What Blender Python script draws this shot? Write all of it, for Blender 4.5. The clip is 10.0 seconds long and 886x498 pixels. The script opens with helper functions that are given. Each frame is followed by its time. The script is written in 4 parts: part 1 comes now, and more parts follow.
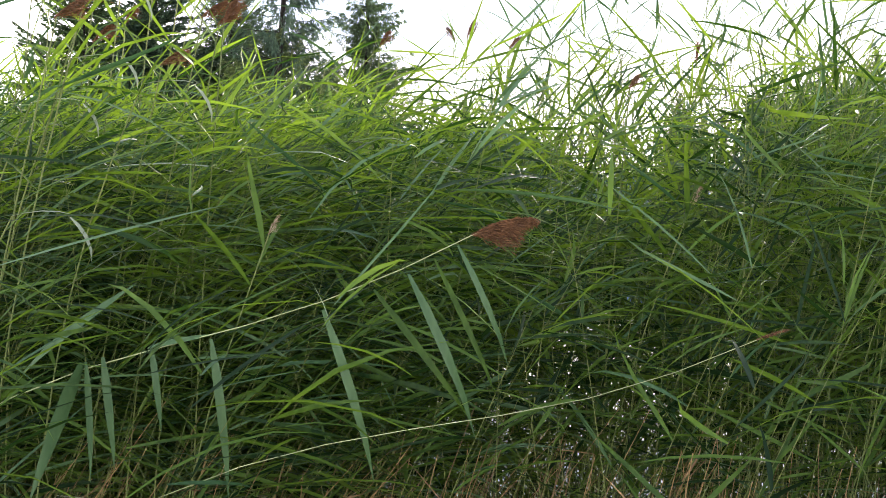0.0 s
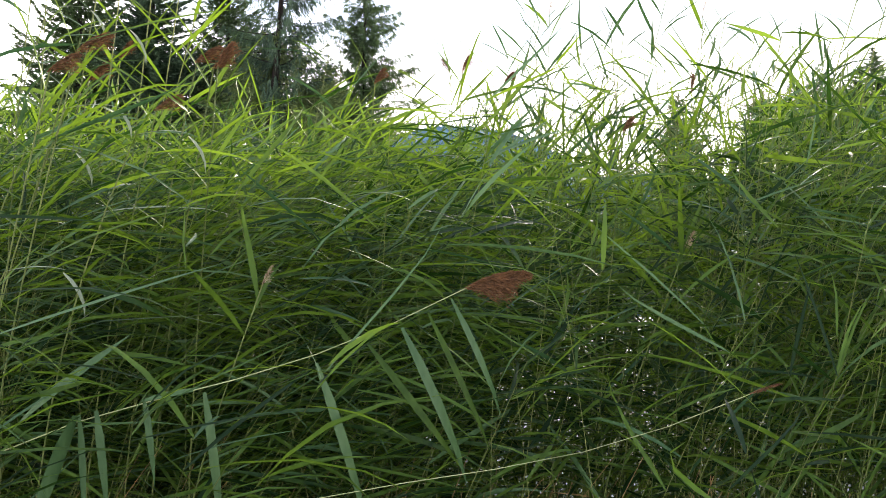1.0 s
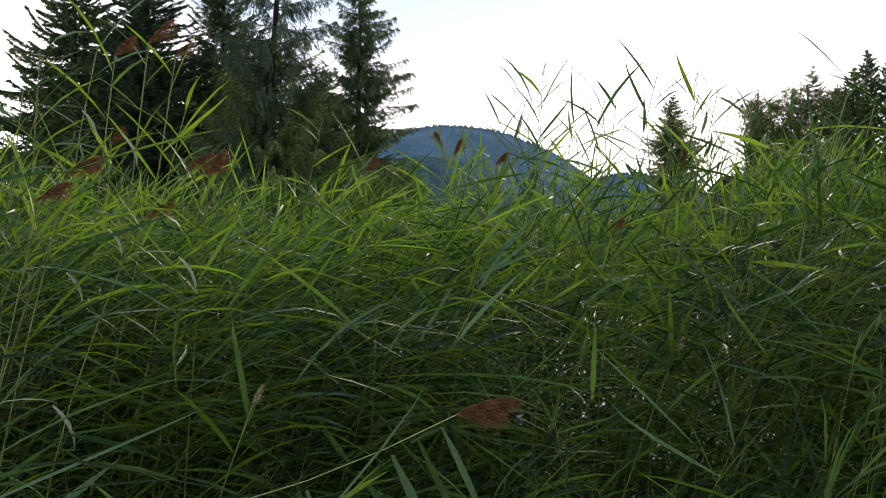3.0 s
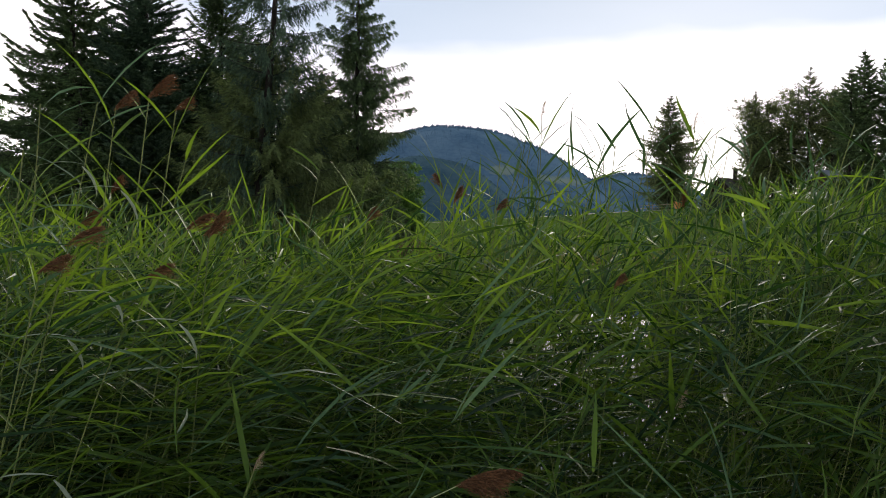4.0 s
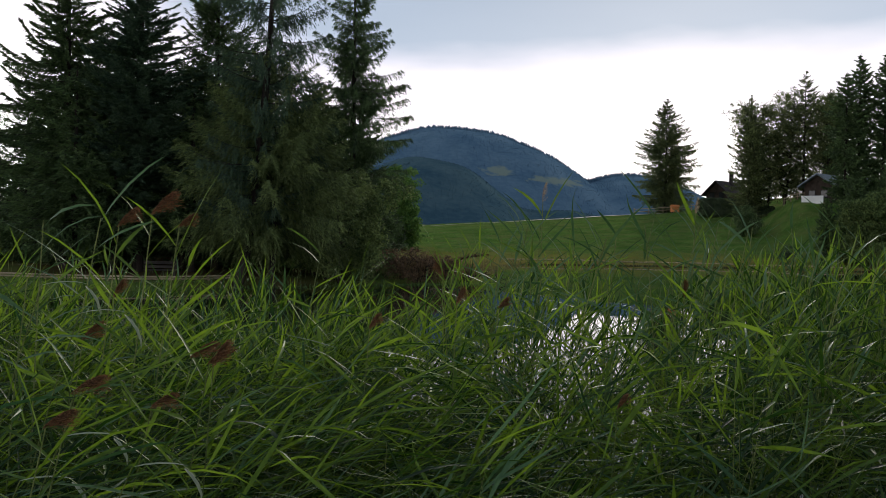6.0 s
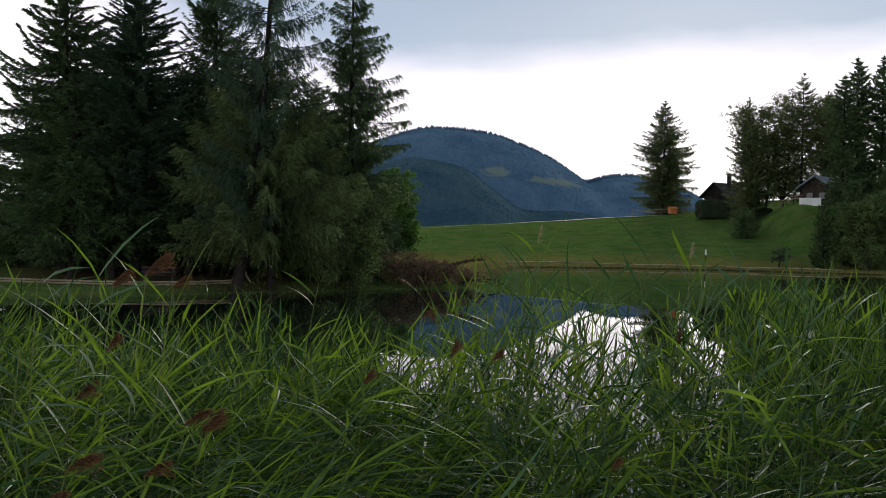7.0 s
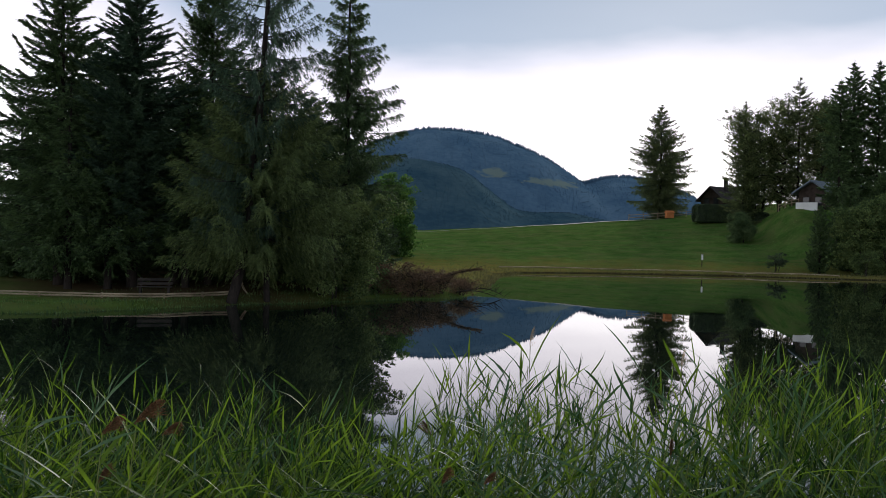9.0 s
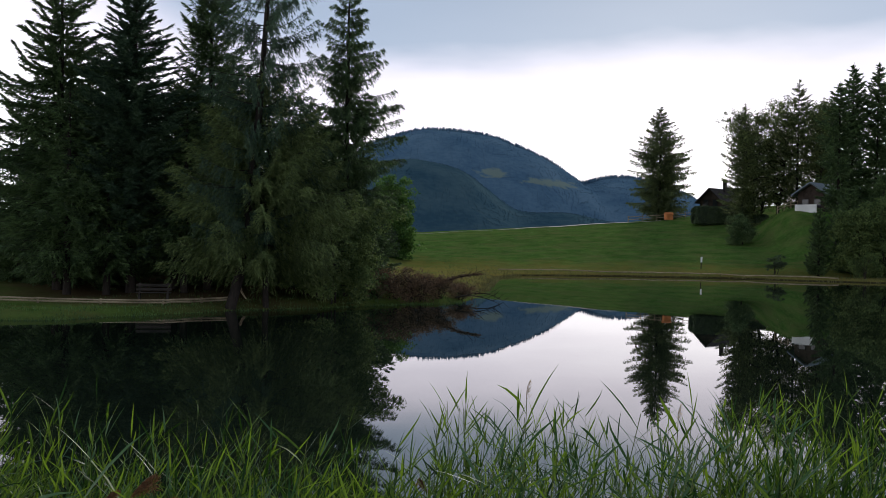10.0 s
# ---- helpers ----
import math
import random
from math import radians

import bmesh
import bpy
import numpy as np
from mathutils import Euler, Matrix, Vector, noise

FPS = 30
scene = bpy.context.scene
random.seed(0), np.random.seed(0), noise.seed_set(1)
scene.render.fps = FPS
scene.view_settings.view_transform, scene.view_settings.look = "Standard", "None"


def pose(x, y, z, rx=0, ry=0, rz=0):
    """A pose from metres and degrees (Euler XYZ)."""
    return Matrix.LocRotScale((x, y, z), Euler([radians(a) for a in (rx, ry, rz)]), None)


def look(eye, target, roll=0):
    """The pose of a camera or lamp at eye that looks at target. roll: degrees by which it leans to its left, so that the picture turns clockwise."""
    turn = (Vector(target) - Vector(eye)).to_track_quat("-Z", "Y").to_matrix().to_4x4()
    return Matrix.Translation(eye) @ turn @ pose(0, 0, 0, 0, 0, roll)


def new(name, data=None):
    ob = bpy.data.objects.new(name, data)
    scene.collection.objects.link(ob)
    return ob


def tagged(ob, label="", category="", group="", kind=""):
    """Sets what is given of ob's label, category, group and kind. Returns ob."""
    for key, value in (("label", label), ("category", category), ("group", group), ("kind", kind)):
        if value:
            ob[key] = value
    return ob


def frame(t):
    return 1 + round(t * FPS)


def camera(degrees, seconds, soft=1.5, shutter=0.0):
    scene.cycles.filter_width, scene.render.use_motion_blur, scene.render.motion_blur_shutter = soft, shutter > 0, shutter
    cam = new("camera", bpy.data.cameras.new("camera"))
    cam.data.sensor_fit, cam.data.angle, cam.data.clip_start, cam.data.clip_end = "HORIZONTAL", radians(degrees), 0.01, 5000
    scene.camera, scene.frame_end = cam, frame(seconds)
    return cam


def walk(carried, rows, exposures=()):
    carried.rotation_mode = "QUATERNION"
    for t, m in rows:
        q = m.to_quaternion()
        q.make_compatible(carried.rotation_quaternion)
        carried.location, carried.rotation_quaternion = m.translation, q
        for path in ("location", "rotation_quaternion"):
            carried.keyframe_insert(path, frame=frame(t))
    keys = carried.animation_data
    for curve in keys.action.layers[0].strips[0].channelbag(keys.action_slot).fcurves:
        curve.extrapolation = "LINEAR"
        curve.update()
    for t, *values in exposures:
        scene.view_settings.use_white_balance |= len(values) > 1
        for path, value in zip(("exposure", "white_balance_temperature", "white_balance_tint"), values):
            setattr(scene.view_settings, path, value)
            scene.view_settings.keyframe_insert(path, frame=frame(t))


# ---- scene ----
# ---- camera and its walk: a slow rise in front of the reed bed ----
cam = camera(49.0, 10.0, soft=0.3)
RISE = (
    # seconds, sideways drift, height, pitch, yaw
    (0.0, 0.005, 1.252, -0.492, 1.058), (0.5, 0.008, 1.314, -0.497, 0.991), (1.0, 0.013, 1.387, -0.504, 0.924),
    (1.5, 0.012, 1.458, -0.512, 0.859), (2.0, 0.015, 1.534, -0.522, 0.794), (2.5, 0.021, 1.620, -0.533, 0.728),
    (4.0, 0.009, 1.889, -0.543, 0.546), (4.5, -0.005, 1.979, -0.536, 0.489), (5.0, -0.019, 2.072, -0.526, 0.435),
    (5.5, -0.025, 2.171, -0.514, 0.381), (7.0, -0.012, 2.471, -0.462, 0.220), (7.5, -0.010, 2.581, -0.446, 0.170),
    (8.0, -0.007, 2.701, -0.434, 0.122), (8.5, 0.001, 2.828, -0.423, 0.078), (9.0, 0.000, 2.952, -0.413, 0.044),
    (9.5, 0.002, 3.078, -0.407, 0.021), (10.0, 0.008, 3.200, -0.402, 0.005))
ROLL = -1.2
EXPOSE = ((0.0, 2.54, 6980, 18), (1.0, 2.3, 7100, 15), (2.5, 1.42, 7000, 12), (4.0, 0.68, 7000, 11), (5.5, 0.33, 6850, 10), (7.5, 0.2, 6600, 9), (10.0, 0.15, 6450, 10))
walk(cam, [(t, pose(x, 0, z, 90 + p, ROLL, w)) for t, x, z, p, w in RISE], EXPOSE)

# ---- sky and sun: a cloudy evening, the sun behind thin cloud ahead ----
SUN_EL, SUN_AZ = 22.0, 14.0
world = bpy.data.worlds.new("cloudy_sky")
scene.world = world
world.use_nodes = True
wn, wl = world.node_tree.nodes, world.node_tree.links
wn.clear()


def wnode(kind, **props):
    n = wn.new(kind)
    for key, value in props.items():
        n.inputs[key].default_value = value
    return n


def wmath(op, a, b):
    n = wn.new("ShaderNodeMath")
    n.operation = op
    for i, v in enumerate((a, b)):
        if isinstance(v, (int, float)):
            n.inputs[i].default_value = v
        else:
            wl.new(v, n.inputs[i])
    return n.outputs[0]


sky = wn.new("ShaderNodeTexSky")
sky.sky_type, sky.sun_disc = "NISHITA", False
sky.sun_elevation, sky.sun_rotation = radians(SUN_EL), radians(SUN_AZ)
wcoord = wn.new("ShaderNodeTexCoord")
wsep = wn.new("ShaderNodeSeparateXYZ")
wl.new(wcoord.outputs["Generated"], wsep.inputs[0])
# cloud layer: direction projected on a flat sheet of cloud
up = wmath("MAXIMUM", wsep.outputs[2], 0.0)
sheet_z = wmath("ADD", up, 0.10)
cx, cy = wmath("DIVIDE", wsep.outputs[0], sheet_z), wmath("DIVIDE", wsep.outputs[1], sheet_z)
wcomb = wn.new("ShaderNodeCombineXYZ")
wl.new(cx, wcomb.inputs[0]), wl.new(cy, wcomb.inputs[1])
big = wnode("ShaderNodeTexNoise", Scale=0.55, Detail=5.0, Roughness=0.5)
wl.new(wcomb.outputs[0], big.inputs["Vector"])
# the thick bank of cloud begins some 9 degrees above the horizon
lift = wmath("ADD", up, wmath("MULTIPLY", wmath("SUBTRACT", big.outputs[0], 0.5), 0.16))
# it thins out towards the west
lift = wmath("SUBTRACT", lift, wmath("MULTIPLY", wmath("MAXIMUM", wmath("SUBTRACT", wmath("MULTIPLY", wsep.outputs[0], -1.0), 0.22), 0.0), 0.35))
ramp = wn.new("ShaderNodeValToRGB")
wl.new(lift, ramp.inputs[0])
STOPS = ((0.0, (1.42, 1.40, 1.46)), (0.09, (1.34, 1.30, 1.40)), (0.135, (1.05, 1.00, 1.14)), (0.17, (0.82, 0.81, 0.95)), (0.21, (0.38, 0.47, 0.62)),
         (0.30, (0.28, 0.37, 0.51)), (0.6, (0.30, 0.36, 0.45)), (1.0, (0.28, 0.33, 0.41)))
while len(ramp.color_ramp.elements) < len(STOPS):
    ramp.color_ramp.elements.new(0.5)
for el, (at, col) in zip(ramp.color_ramp.elements, STOPS):
    el.position, el.color = at, (*col, 1)
wmix = wn.new("ShaderNodeMix")
wmix.data_type = "RGBA"
wmix.inputs["Factor"].default_value = 0.93
skydim = wn.new("ShaderNodeVectorMath")
skydim.operation = "SCALE"
skydim.inputs["Scale"].default_value = 0.08
wl.new(sky.outputs[0], skydim.inputs[0])
# away from the sun the cloud is thicker and greyer
ahead = wmath("ADD", wmath("MULTIPLY", wsep.outputs[0], math.sin(radians(SUN_AZ))), wmath("MULTIPLY", wsep.outputs[1], math.cos(radians(SUN_AZ))))
near_sun = wn.new("ShaderNodeMapRange")
near_sun.interpolation_type = "SMOOTHSTEP"
wl.new(ahead, near_sun.inputs[0])
for k, v in ((1, -0.7), (2, 0.85), (3, 0.96), (4, 1.0)):
    near_sun.inputs[k].default_value = v
wl.new(skydim.outputs[0], wmix.inputs["A"]), wl.new(ramp.outputs[0], wmix.inputs["B"])
background = wnode("ShaderNodeBackground", Strength=1.0)
wl.new(wmix.outputs["Result"], background.inputs["Color"])
wl.new(near_sun.outputs[0], background.inputs["Strength"])
wout = wn.new("ShaderNodeOutputWorld")
wl.new(background.outputs[0], wout.inputs[0])

sun = new("sun", bpy.data.lights.new("sun", "SUN"))
sun.data.energy, sun.data.angle, sun.data.color = 1.9, radians(14), (1.0, 0.95, 0.86)
sun.matrix_world = look((0, 0, 40), (-math.sin(radians(SUN_AZ)) * math.cos(radians(SUN_EL)), -math.cos(radians(SUN_AZ)) * math.cos(radians(SUN_EL)), 40 - math.sin(radians(SUN_EL))))

# ---- materials ----
def material(name, dark, light, scale=4.0, rough=0.7, fine=40.0, bump=0.2, metal=0.0, through_light=0.0, per=0.0, specular=0.5, stretch=(1, 1, 1), coords="Object", tint=None):
    """Two colours mixed by noise at two scales, with relief; per: variation from island to island; through_light: share let through."""
    m = bpy.data.materials.new(name)
    m.use_nodes = True
    n, l = m.node_tree.nodes, m.node_tree.links
    b = n["Principled BSDF"]
    b.inputs["Roughness"].default_value, b.inputs["Metallic"].default_value = rough, metal
    b.inputs["Specular IOR Level"].default_value = specular
    co = n.new("ShaderNodeTexCoord")
    mp = n.new("ShaderNodeMapping")
    mp.inputs["Scale"].default_value = stretch
    l.new(co.outputs[coords], mp.inputs[0])
    a, f = n.new("ShaderNodeTexNoise"), n.new("ShaderNodeTexNoise")
    for t, s in ((a, scale), (f, fine)):
        t.inputs["Scale"].default_value, t.inputs["Detail"].default_value = s, 4
        l.new(mp.outputs[0], t.inputs["Vector"])
    s1 = n.new("ShaderNodeMath")
    s1.operation = "MULTIPLY_ADD"
    l.new(a.outputs[0], s1.inputs[0])
    s1.inputs[1].default_value = 1.3
    s2 = n.new("ShaderNodeMath")
    s2.operation = "MULTIPLY_ADD"
    l.new(f.outputs[0], s2.inputs[0])
    s2.inputs[1].default_value = 0.7
    s2.inputs[2].default_value = -0.5 - per / 2
    l.new(s2.outputs[0], s1.inputs[2])
    fac = s1.outputs[0]
    if per:
        g = n.new("ShaderNodeNewGeometry")
        s3 = n.new("ShaderNodeMath")
        s3.operation = "MULTIPLY_ADD"
        l.new(g.outputs["Random Per Island"], s3.inputs[0])
        s3.inputs[1].default_value = per
        l.new(fac, s3.inputs[2])
        fac = s3.outputs[0]
    r = n.new("ShaderNodeValToRGB")
    r.color_ramp.elements[0].color, r.color_ramp.elements[1].color = (*dark, 1), (*light, 1)
    r.color_ramp.elements[0].position, r.color_ramp.elements[1].position = 0.22, 0.78
    l.new(fac, r.inputs[0])
    l.new(r.outputs[0], b.inputs["Base Color"])
    if bump:
        bp = n.new("ShaderNodeBump")
        bp.inputs["Strength"].default_value, bp.inputs["Distance"].default_value = bump, 0.3 / fine
        l.new(f.outputs[0], bp.inputs["Height"])
        l.new(bp.outputs[0], b.inputs["Normal"])
    if through_light:
        tr = n.new("ShaderNodeBsdfTranslucent")
        if tint:
            # light that has passed through a leaf comes out yellower
            tm = n.new("ShaderNodeMix")
            tm.data_type, tm.blend_type = "RGBA", "MULTIPLY"
            tm.inputs["Factor"].default_value = 1.0
            l.new(r.outputs[0], tm.inputs["A"])
            tm.inputs["B"].default_value = (*tint, 1)
            l.new(tm.outputs["Result"], tr.inputs[0])
        else:
            l.new(r.outputs[0], tr.inputs[0])
        mx = n.new("ShaderNodeMixShader")
        mx.inputs[0].default_value = through_light
        l.new(b.outputs[0], mx.inputs[1]), l.new(tr.outputs[0], mx.inputs[2])
        l.new(mx.outputs[0], n["Material Output"].inputs[0])
    return m


REED_LEAF = material("reed_leaf", (0.008, 0.029, 0.008), (0.072, 0.146, 0.027), 2.0, 0.48, 30, 0.08, tint=(2.45, 1.9, 0.7), through_light=0.51, per=1.0, specular=0.22, stretch=(1, 1, 0.4))
REED_UNDER = material("reed_leaf_underside", (0.026, 0.074, 0.025), (0.074, 0.142, 0.050), 2.0, 0.5, 60, 0.15, through_light=0.25, per=0.6, specular=0.35, stretch=(1, 1, 0.2))
REED_PALE = material("reed_leaf_bleached", (0.15, 0.185, 0.115), (0.28, 0.32, 0.21), 2.0, 0.5, 60, 0.1, through_light=0.25, per=0.4, stretch=(1, 1, 0.2))
REED_STEM = material("reed_stem", (0.055, 0.085, 0.022), (0.17, 0.195, 0.06), 3.0, 0.65, 40, 0.1, per=0.5, specular=0.2)
STRAW = material("pale_stem", (0.20, 0.23, 0.09), (0.40, 0.43, 0.20), 3.0, 0.45, 40, 0.1)
REED_DRY = material("reed_dry", (0.11, 0.063, 0.021), (0.29, 0.18, 0.068), 3.0, 0.7, 40, 0.1, per=0.6)
PANICLE = material("panicle", (0.078, 0.035, 0.014), (0.20, 0.090, 0.034), 8.0, 0.8, 60, 0.1, through_light=0.25, per=0.5)
PANICLE_OLD = material("panicle_old", (0.24, 0.16, 0.09), (0.5, 0.40, 0.27), 8.0, 0.8, 60, 0.1, through_light=0.3, per=0.5)
NEEDLES = material("spruce_needles", (0.031, 0.058, 0.022), (0.105, 0.172, 0.056), 0.8, 0.65, 6, 0.0, per=0.5, through_light=0.2, specular=0.3)
NEEDLES_BLUE = material("fir_needles", (0.025, 0.053, 0.033), (0.080, 0.135, 0.068), 0.8, 0.65, 6, 0.0, per=0.5, through_light=0.18, specular=0.3)
NEEDLES_LARCH = material("larch_needles", (0.055, 0.086, 0.028), (0.160, 0.212, 0.066), 0.8, 0.7, 6, 0.0, per=0.6, through_light=0.2, specular=0.3)
# paler copy of the spruce needles, with the backlit tone put into the colour
NEEDLES_BACKLIT = material("backlit_spruce_needles", (0.045, 0.065, 0.026), (0.160, 0.200, 0.070), 0.5, 0.7, 6, 0.0, per=0.6, through_light=0.35, specular=0.3)
BARK = material("bark", (0.011, 0.009, 0.008), (0.042, 0.034, 0.028), 3.0, 0.9, 25, 0.8, specular=0.2, stretch=(1, 1, 0.25))
LEAF = material("tree_leaf", (0.036, 0.095, 0.020), (0.13, 0.24, 0.050), 0.7, 0.6, 8, 0.0, per=0.7, through_light=0.35, specular=0.15)
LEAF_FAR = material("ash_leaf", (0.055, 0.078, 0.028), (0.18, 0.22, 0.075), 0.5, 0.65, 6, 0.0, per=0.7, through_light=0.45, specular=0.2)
WILLOW = material("willow_leaf", (0.048, 0.084, 0.026), (0.155, 0.208, 0.066), 0.7, 0.7, 8, 0.0, per=0.7, through_light=0.25, specular=0.15)
HEDGE = material("hedge_leaf", (0.020, 0.038, 0.016), (0.060, 0.095, 0.034), 1.2, 0.6, 8, 0.0, per=0.6, through_light=0.15)
BUSH = material("bush_leaf", (0.046, 0.084, 0.033), (0.125, 0.18, 0.07), 1.2, 0.7, 8, 0.0, per=0.6, through_light=0.25, specular=0.15)
RED_BUSH = material("reddish_leaf", (0.070, 0.042, 0.022), (0.185, 0.112, 0.060), 1.2, 0.7, 8, 0.0, per=0.7, through_light=0.2)
WOOD = material("weathered_wood", (0.15, 0.115, 0.070), (0.42, 0.34, 0.22), 2.0, 0.85, 30, 0.4, stretch=(0.3, 1, 1))
BENCH_WOOD = material("bench_wood", (0.020, 0.017, 0.014), (0.060, 0.050, 0.040), 2.0, 0.85, 25, 0.4, stretch=(0.3, 1, 1), specular=0.3)
WOOD_DARK = material("dark_timber", (0.018, 0.013, 0.010), (0.060, 0.044, 0.034), 1.5, 0.85, 20, 0.4, specular=0.2)
ROOF = material("roof_shingle", (0.075, 0.10, 0.115), (0.16, 0.20, 0.225), 1.5, 0.7, 12, 0.4)
ROOF_DARK = material("dark_roof", (0.022, 0.019, 0.018), (0.055, 0.048, 0.045), 1.5, 0.95, 12, 0.4, specular=0.1)
PLASTER = material("white_plaster", (0.62, 0.62, 0.60), (0.82, 0.82, 0.80), 0.6, 0.85, 20, 0.2)
STONE = material("masonry", (0.20, 0.19, 0.17), (0.42, 0.40, 0.37), 2.0, 0.9, 15, 0.5)
ORANGE = material("orange_paint", (0.42, 0.13, 0.035), (0.60, 0.22, 0.06), 2.0, 0.7, 20, 0.1)
GLASS_DARK = material("window_glass", (0.02, 0.022, 0.025), (0.03, 0.033, 0.036), 1.0, 0.08, 5, 0.0)
WHITE_PAINT = material("white_paint", (0.66, 0.66, 0.64), (0.82, 0.82, 0.80), 3.0, 0.6, 30, 0.1)
GRASS = material("grass_blades", (0.030, 0.075, 0.015), (0.11, 0.20, 0.04), 0.5, 0.6, 6, 0.0, per=0.7, through_light=0.3)
GRASS_DRY = material("tan_grass", (0.066, 0.070, 0.020), (0.165, 0.150, 0.050), 0.5, 0.7, 6, 0.0, per=0.7, through_light=0.3)
PATH = material("gravel_path", (0.30, 0.27, 0.22), (0.50, 0.46, 0.39), 1.0, 0.95, 15, 0.4)


def ground_material():
    """Mown meadow, paler towards the banks where the soil shows."""
    m = material("meadow", (0.033, 0.082, 0.015), (0.084, 0.148, 0.033), 0.45, 1.0, 2.6, 0.5, specular=0.0)
    n, l = m.node_tree.nodes, m.node_tree.links
    b = n["Principled BSDF"]
    base = b.inputs["Base Color"].links[0].from_socket
    g = n.new("ShaderNodeNewGeometry")
    # mown swathes and dry spots
    sw = n.new("ShaderNodeMapping")
    sw.inputs["Scale"].default_value = (0.30, 0.55, 0.5)
    l.new(g.outputs["Position"], sw.inputs[0])
    st = n.new("ShaderNodeTexNoise")
    st.inputs["Scale"].default_value, st.inputs["Detail"].default_value, st.inputs["Roughness"].default_value = 1.0, 8, 0.65
    l.new(sw.outputs[0], st.inputs["Vector"])
    sr = n.new("ShaderNodeMapRange")
    l.new(st.outputs[0], sr.inputs[0])
    for i, v in ((1, 0.42), (2, 0.66), (3, 0.0), (4, 0.75)):
        sr.inputs[i].default_value = v
    mx0 = n.new("ShaderNodeMix")
    mx0.data_type = "RGBA"
    l.new(sr.outputs[0], mx0.inputs["Factor"])
    l.new(base, mx0.inputs["A"])
    mx0.inputs["B"].default_value = (0.110, 0.122, 0.042, 1)
    base = mx0.outputs["Result"]
    sp = n.new("ShaderNodeSeparateXYZ")
    l.new(g.outputs["Position"], sp.inputs[0])
    patch = n.new("ShaderNodeTexNoise")
    patch.inputs["Scale"].default_value, patch.inputs["Detail"].default_value = 0.35, 5
    l.new(g.outputs["Position"], patch.inputs["Vector"])
    wob = n.new("ShaderNodeMath")
    wob.operation = "MULTIPLY_ADD"
    l.new(patch.outputs[0], wob.inputs[0])
    wob.inputs[1].default_value = 2.2
    l.new(sp.outputs[2], wob.inputs[2])
    low = n.new("ShaderNodeMapRange")
    l.new(wob.outputs[0], low.inputs[0])
    for i, v in ((1, 1.15), (2, 2.6), (3, 0.75), (4, 0.0)):
        low.inputs[i].default_value = v
    mx = n.new("ShaderNodeMix")
    mx.data_type = "RGBA"
    # the far shore is uncut and straw-coloured, the shore by the bench is mown
    ry = n.new("ShaderNodeMapRange")
    l.new(sp.outputs[1], ry.inputs[0])
    for i, v in ((1, 54.0), (2, 72.0), (3, 0.2), (4, 1.0)):
        ry.inputs[i].default_value = v
    lw = n.new("ShaderNodeMath")
    lw.operation = "MULTIPLY"
    l.new(low.outputs[0], lw.inputs[0]), l.new(ry.outputs[0], lw.inputs[1])
    l.new(lw.outputs[0], mx.inputs["Factor"])
    l.new(base, mx.inputs["A"])
    mx.inputs["B"].default_value = (0.185, 0.135, 0.038, 1)
    # brown needle litter under the grove
    away = n.new("ShaderNodeVectorMath")
    away.operation = "DISTANCE"
    l.new(g.outputs["Position"], away.inputs[0])
    away.inputs[1].default_value = (-13.5, 49.5, 1.0)
    add = n.new("ShaderNodeMath")
    add.operation = "MULTIPLY_ADD"
    l.new(patch.outputs[0], add.inputs[0])
    add.inputs[1].default_value = 4.0
    l.new(away.outputs["Value"], add.inputs[2])
    litter = n.new("ShaderNodeMapRange")
    l.new(add.outputs[0], litter.inputs[0])
    for i, v in ((1, 7.5), (2, 12.0), (3, 0.9), (4, 0.0)):
        litter.inputs[i].default_value = v
    mx2 = n.new("ShaderNodeMix")
    mx2.data_type = "RGBA"
    l.new(litter.outputs[0], mx2.inputs["Factor"])
    l.new(mx.outputs["Result"], mx2.inputs["A"])
    mx2.inputs["B"].default_value = (0.085, 0.055, 0.032, 1)
    # dark mud and rotten stalks under the reeds
    mud = n.new("ShaderNodeMapRange")
    l.new(sp.outputs[1], mud.inputs[0])
    for i, v in ((1, 8.0), (2, 9.5), (3, 1.0), (4, 0.0)):
        mud.inputs[i].default_value = v
    mx3 = n.new("ShaderNodeMix")
    mx3.data_type = "RGBA"
    wet = n.new("ShaderNodeMapRange")
    l.new(sp.outputs[2], wet.inputs[0])
    for i, v in ((1, 0.02), (2, 0.3), (3, 1.0), (4, 0.0)):
        wet.inputs[i].default_value = v
    both = n.new("ShaderNodeMath")
    both.operation = "MULTIPLY"
    l.new(mud.outputs[0], both.inputs[0]), l.new(wet.outputs[0], both.inputs[1])
    l.new(both.outputs[0], mx3.inputs["Factor"])
    l.new(mx2.outputs["Result"], mx3.inputs["A"])
    mx3.inputs["B"].default_value = (0.030, 0.024, 0.014, 1)
    # cut edge of the far bank: soil line with the undercut's shade in its colour
    cut = n.new("ShaderNodeMapRange")
    l.new(sp.outputs[2], cut.inputs[0])
    for i, v in ((1, 0.07), (2, 0.13), (3, 0.85), (4, 0.0)):
        cut.inputs[i].default_value = v
    mx4 = n.new("ShaderNodeMix")
    mx4.data_type = "RGBA"
    only = n.new("ShaderNodeMath")
    only.operation = "MULTIPLY"
    l.new(cut.outputs[0], only.inputs[0]), l.new(ry.outputs[0], only.inputs[1])
    l.new(only.outputs[0], mx4.inputs["Factor"])
    l.new(mx3.outputs["Result"], mx4.inputs["A"])
    mx4.inputs["B"].default_value = (0.022, 0.018, 0.012, 1)
    l.new(mx4.outputs["Result"], b.inputs["Base Color"])
    return m


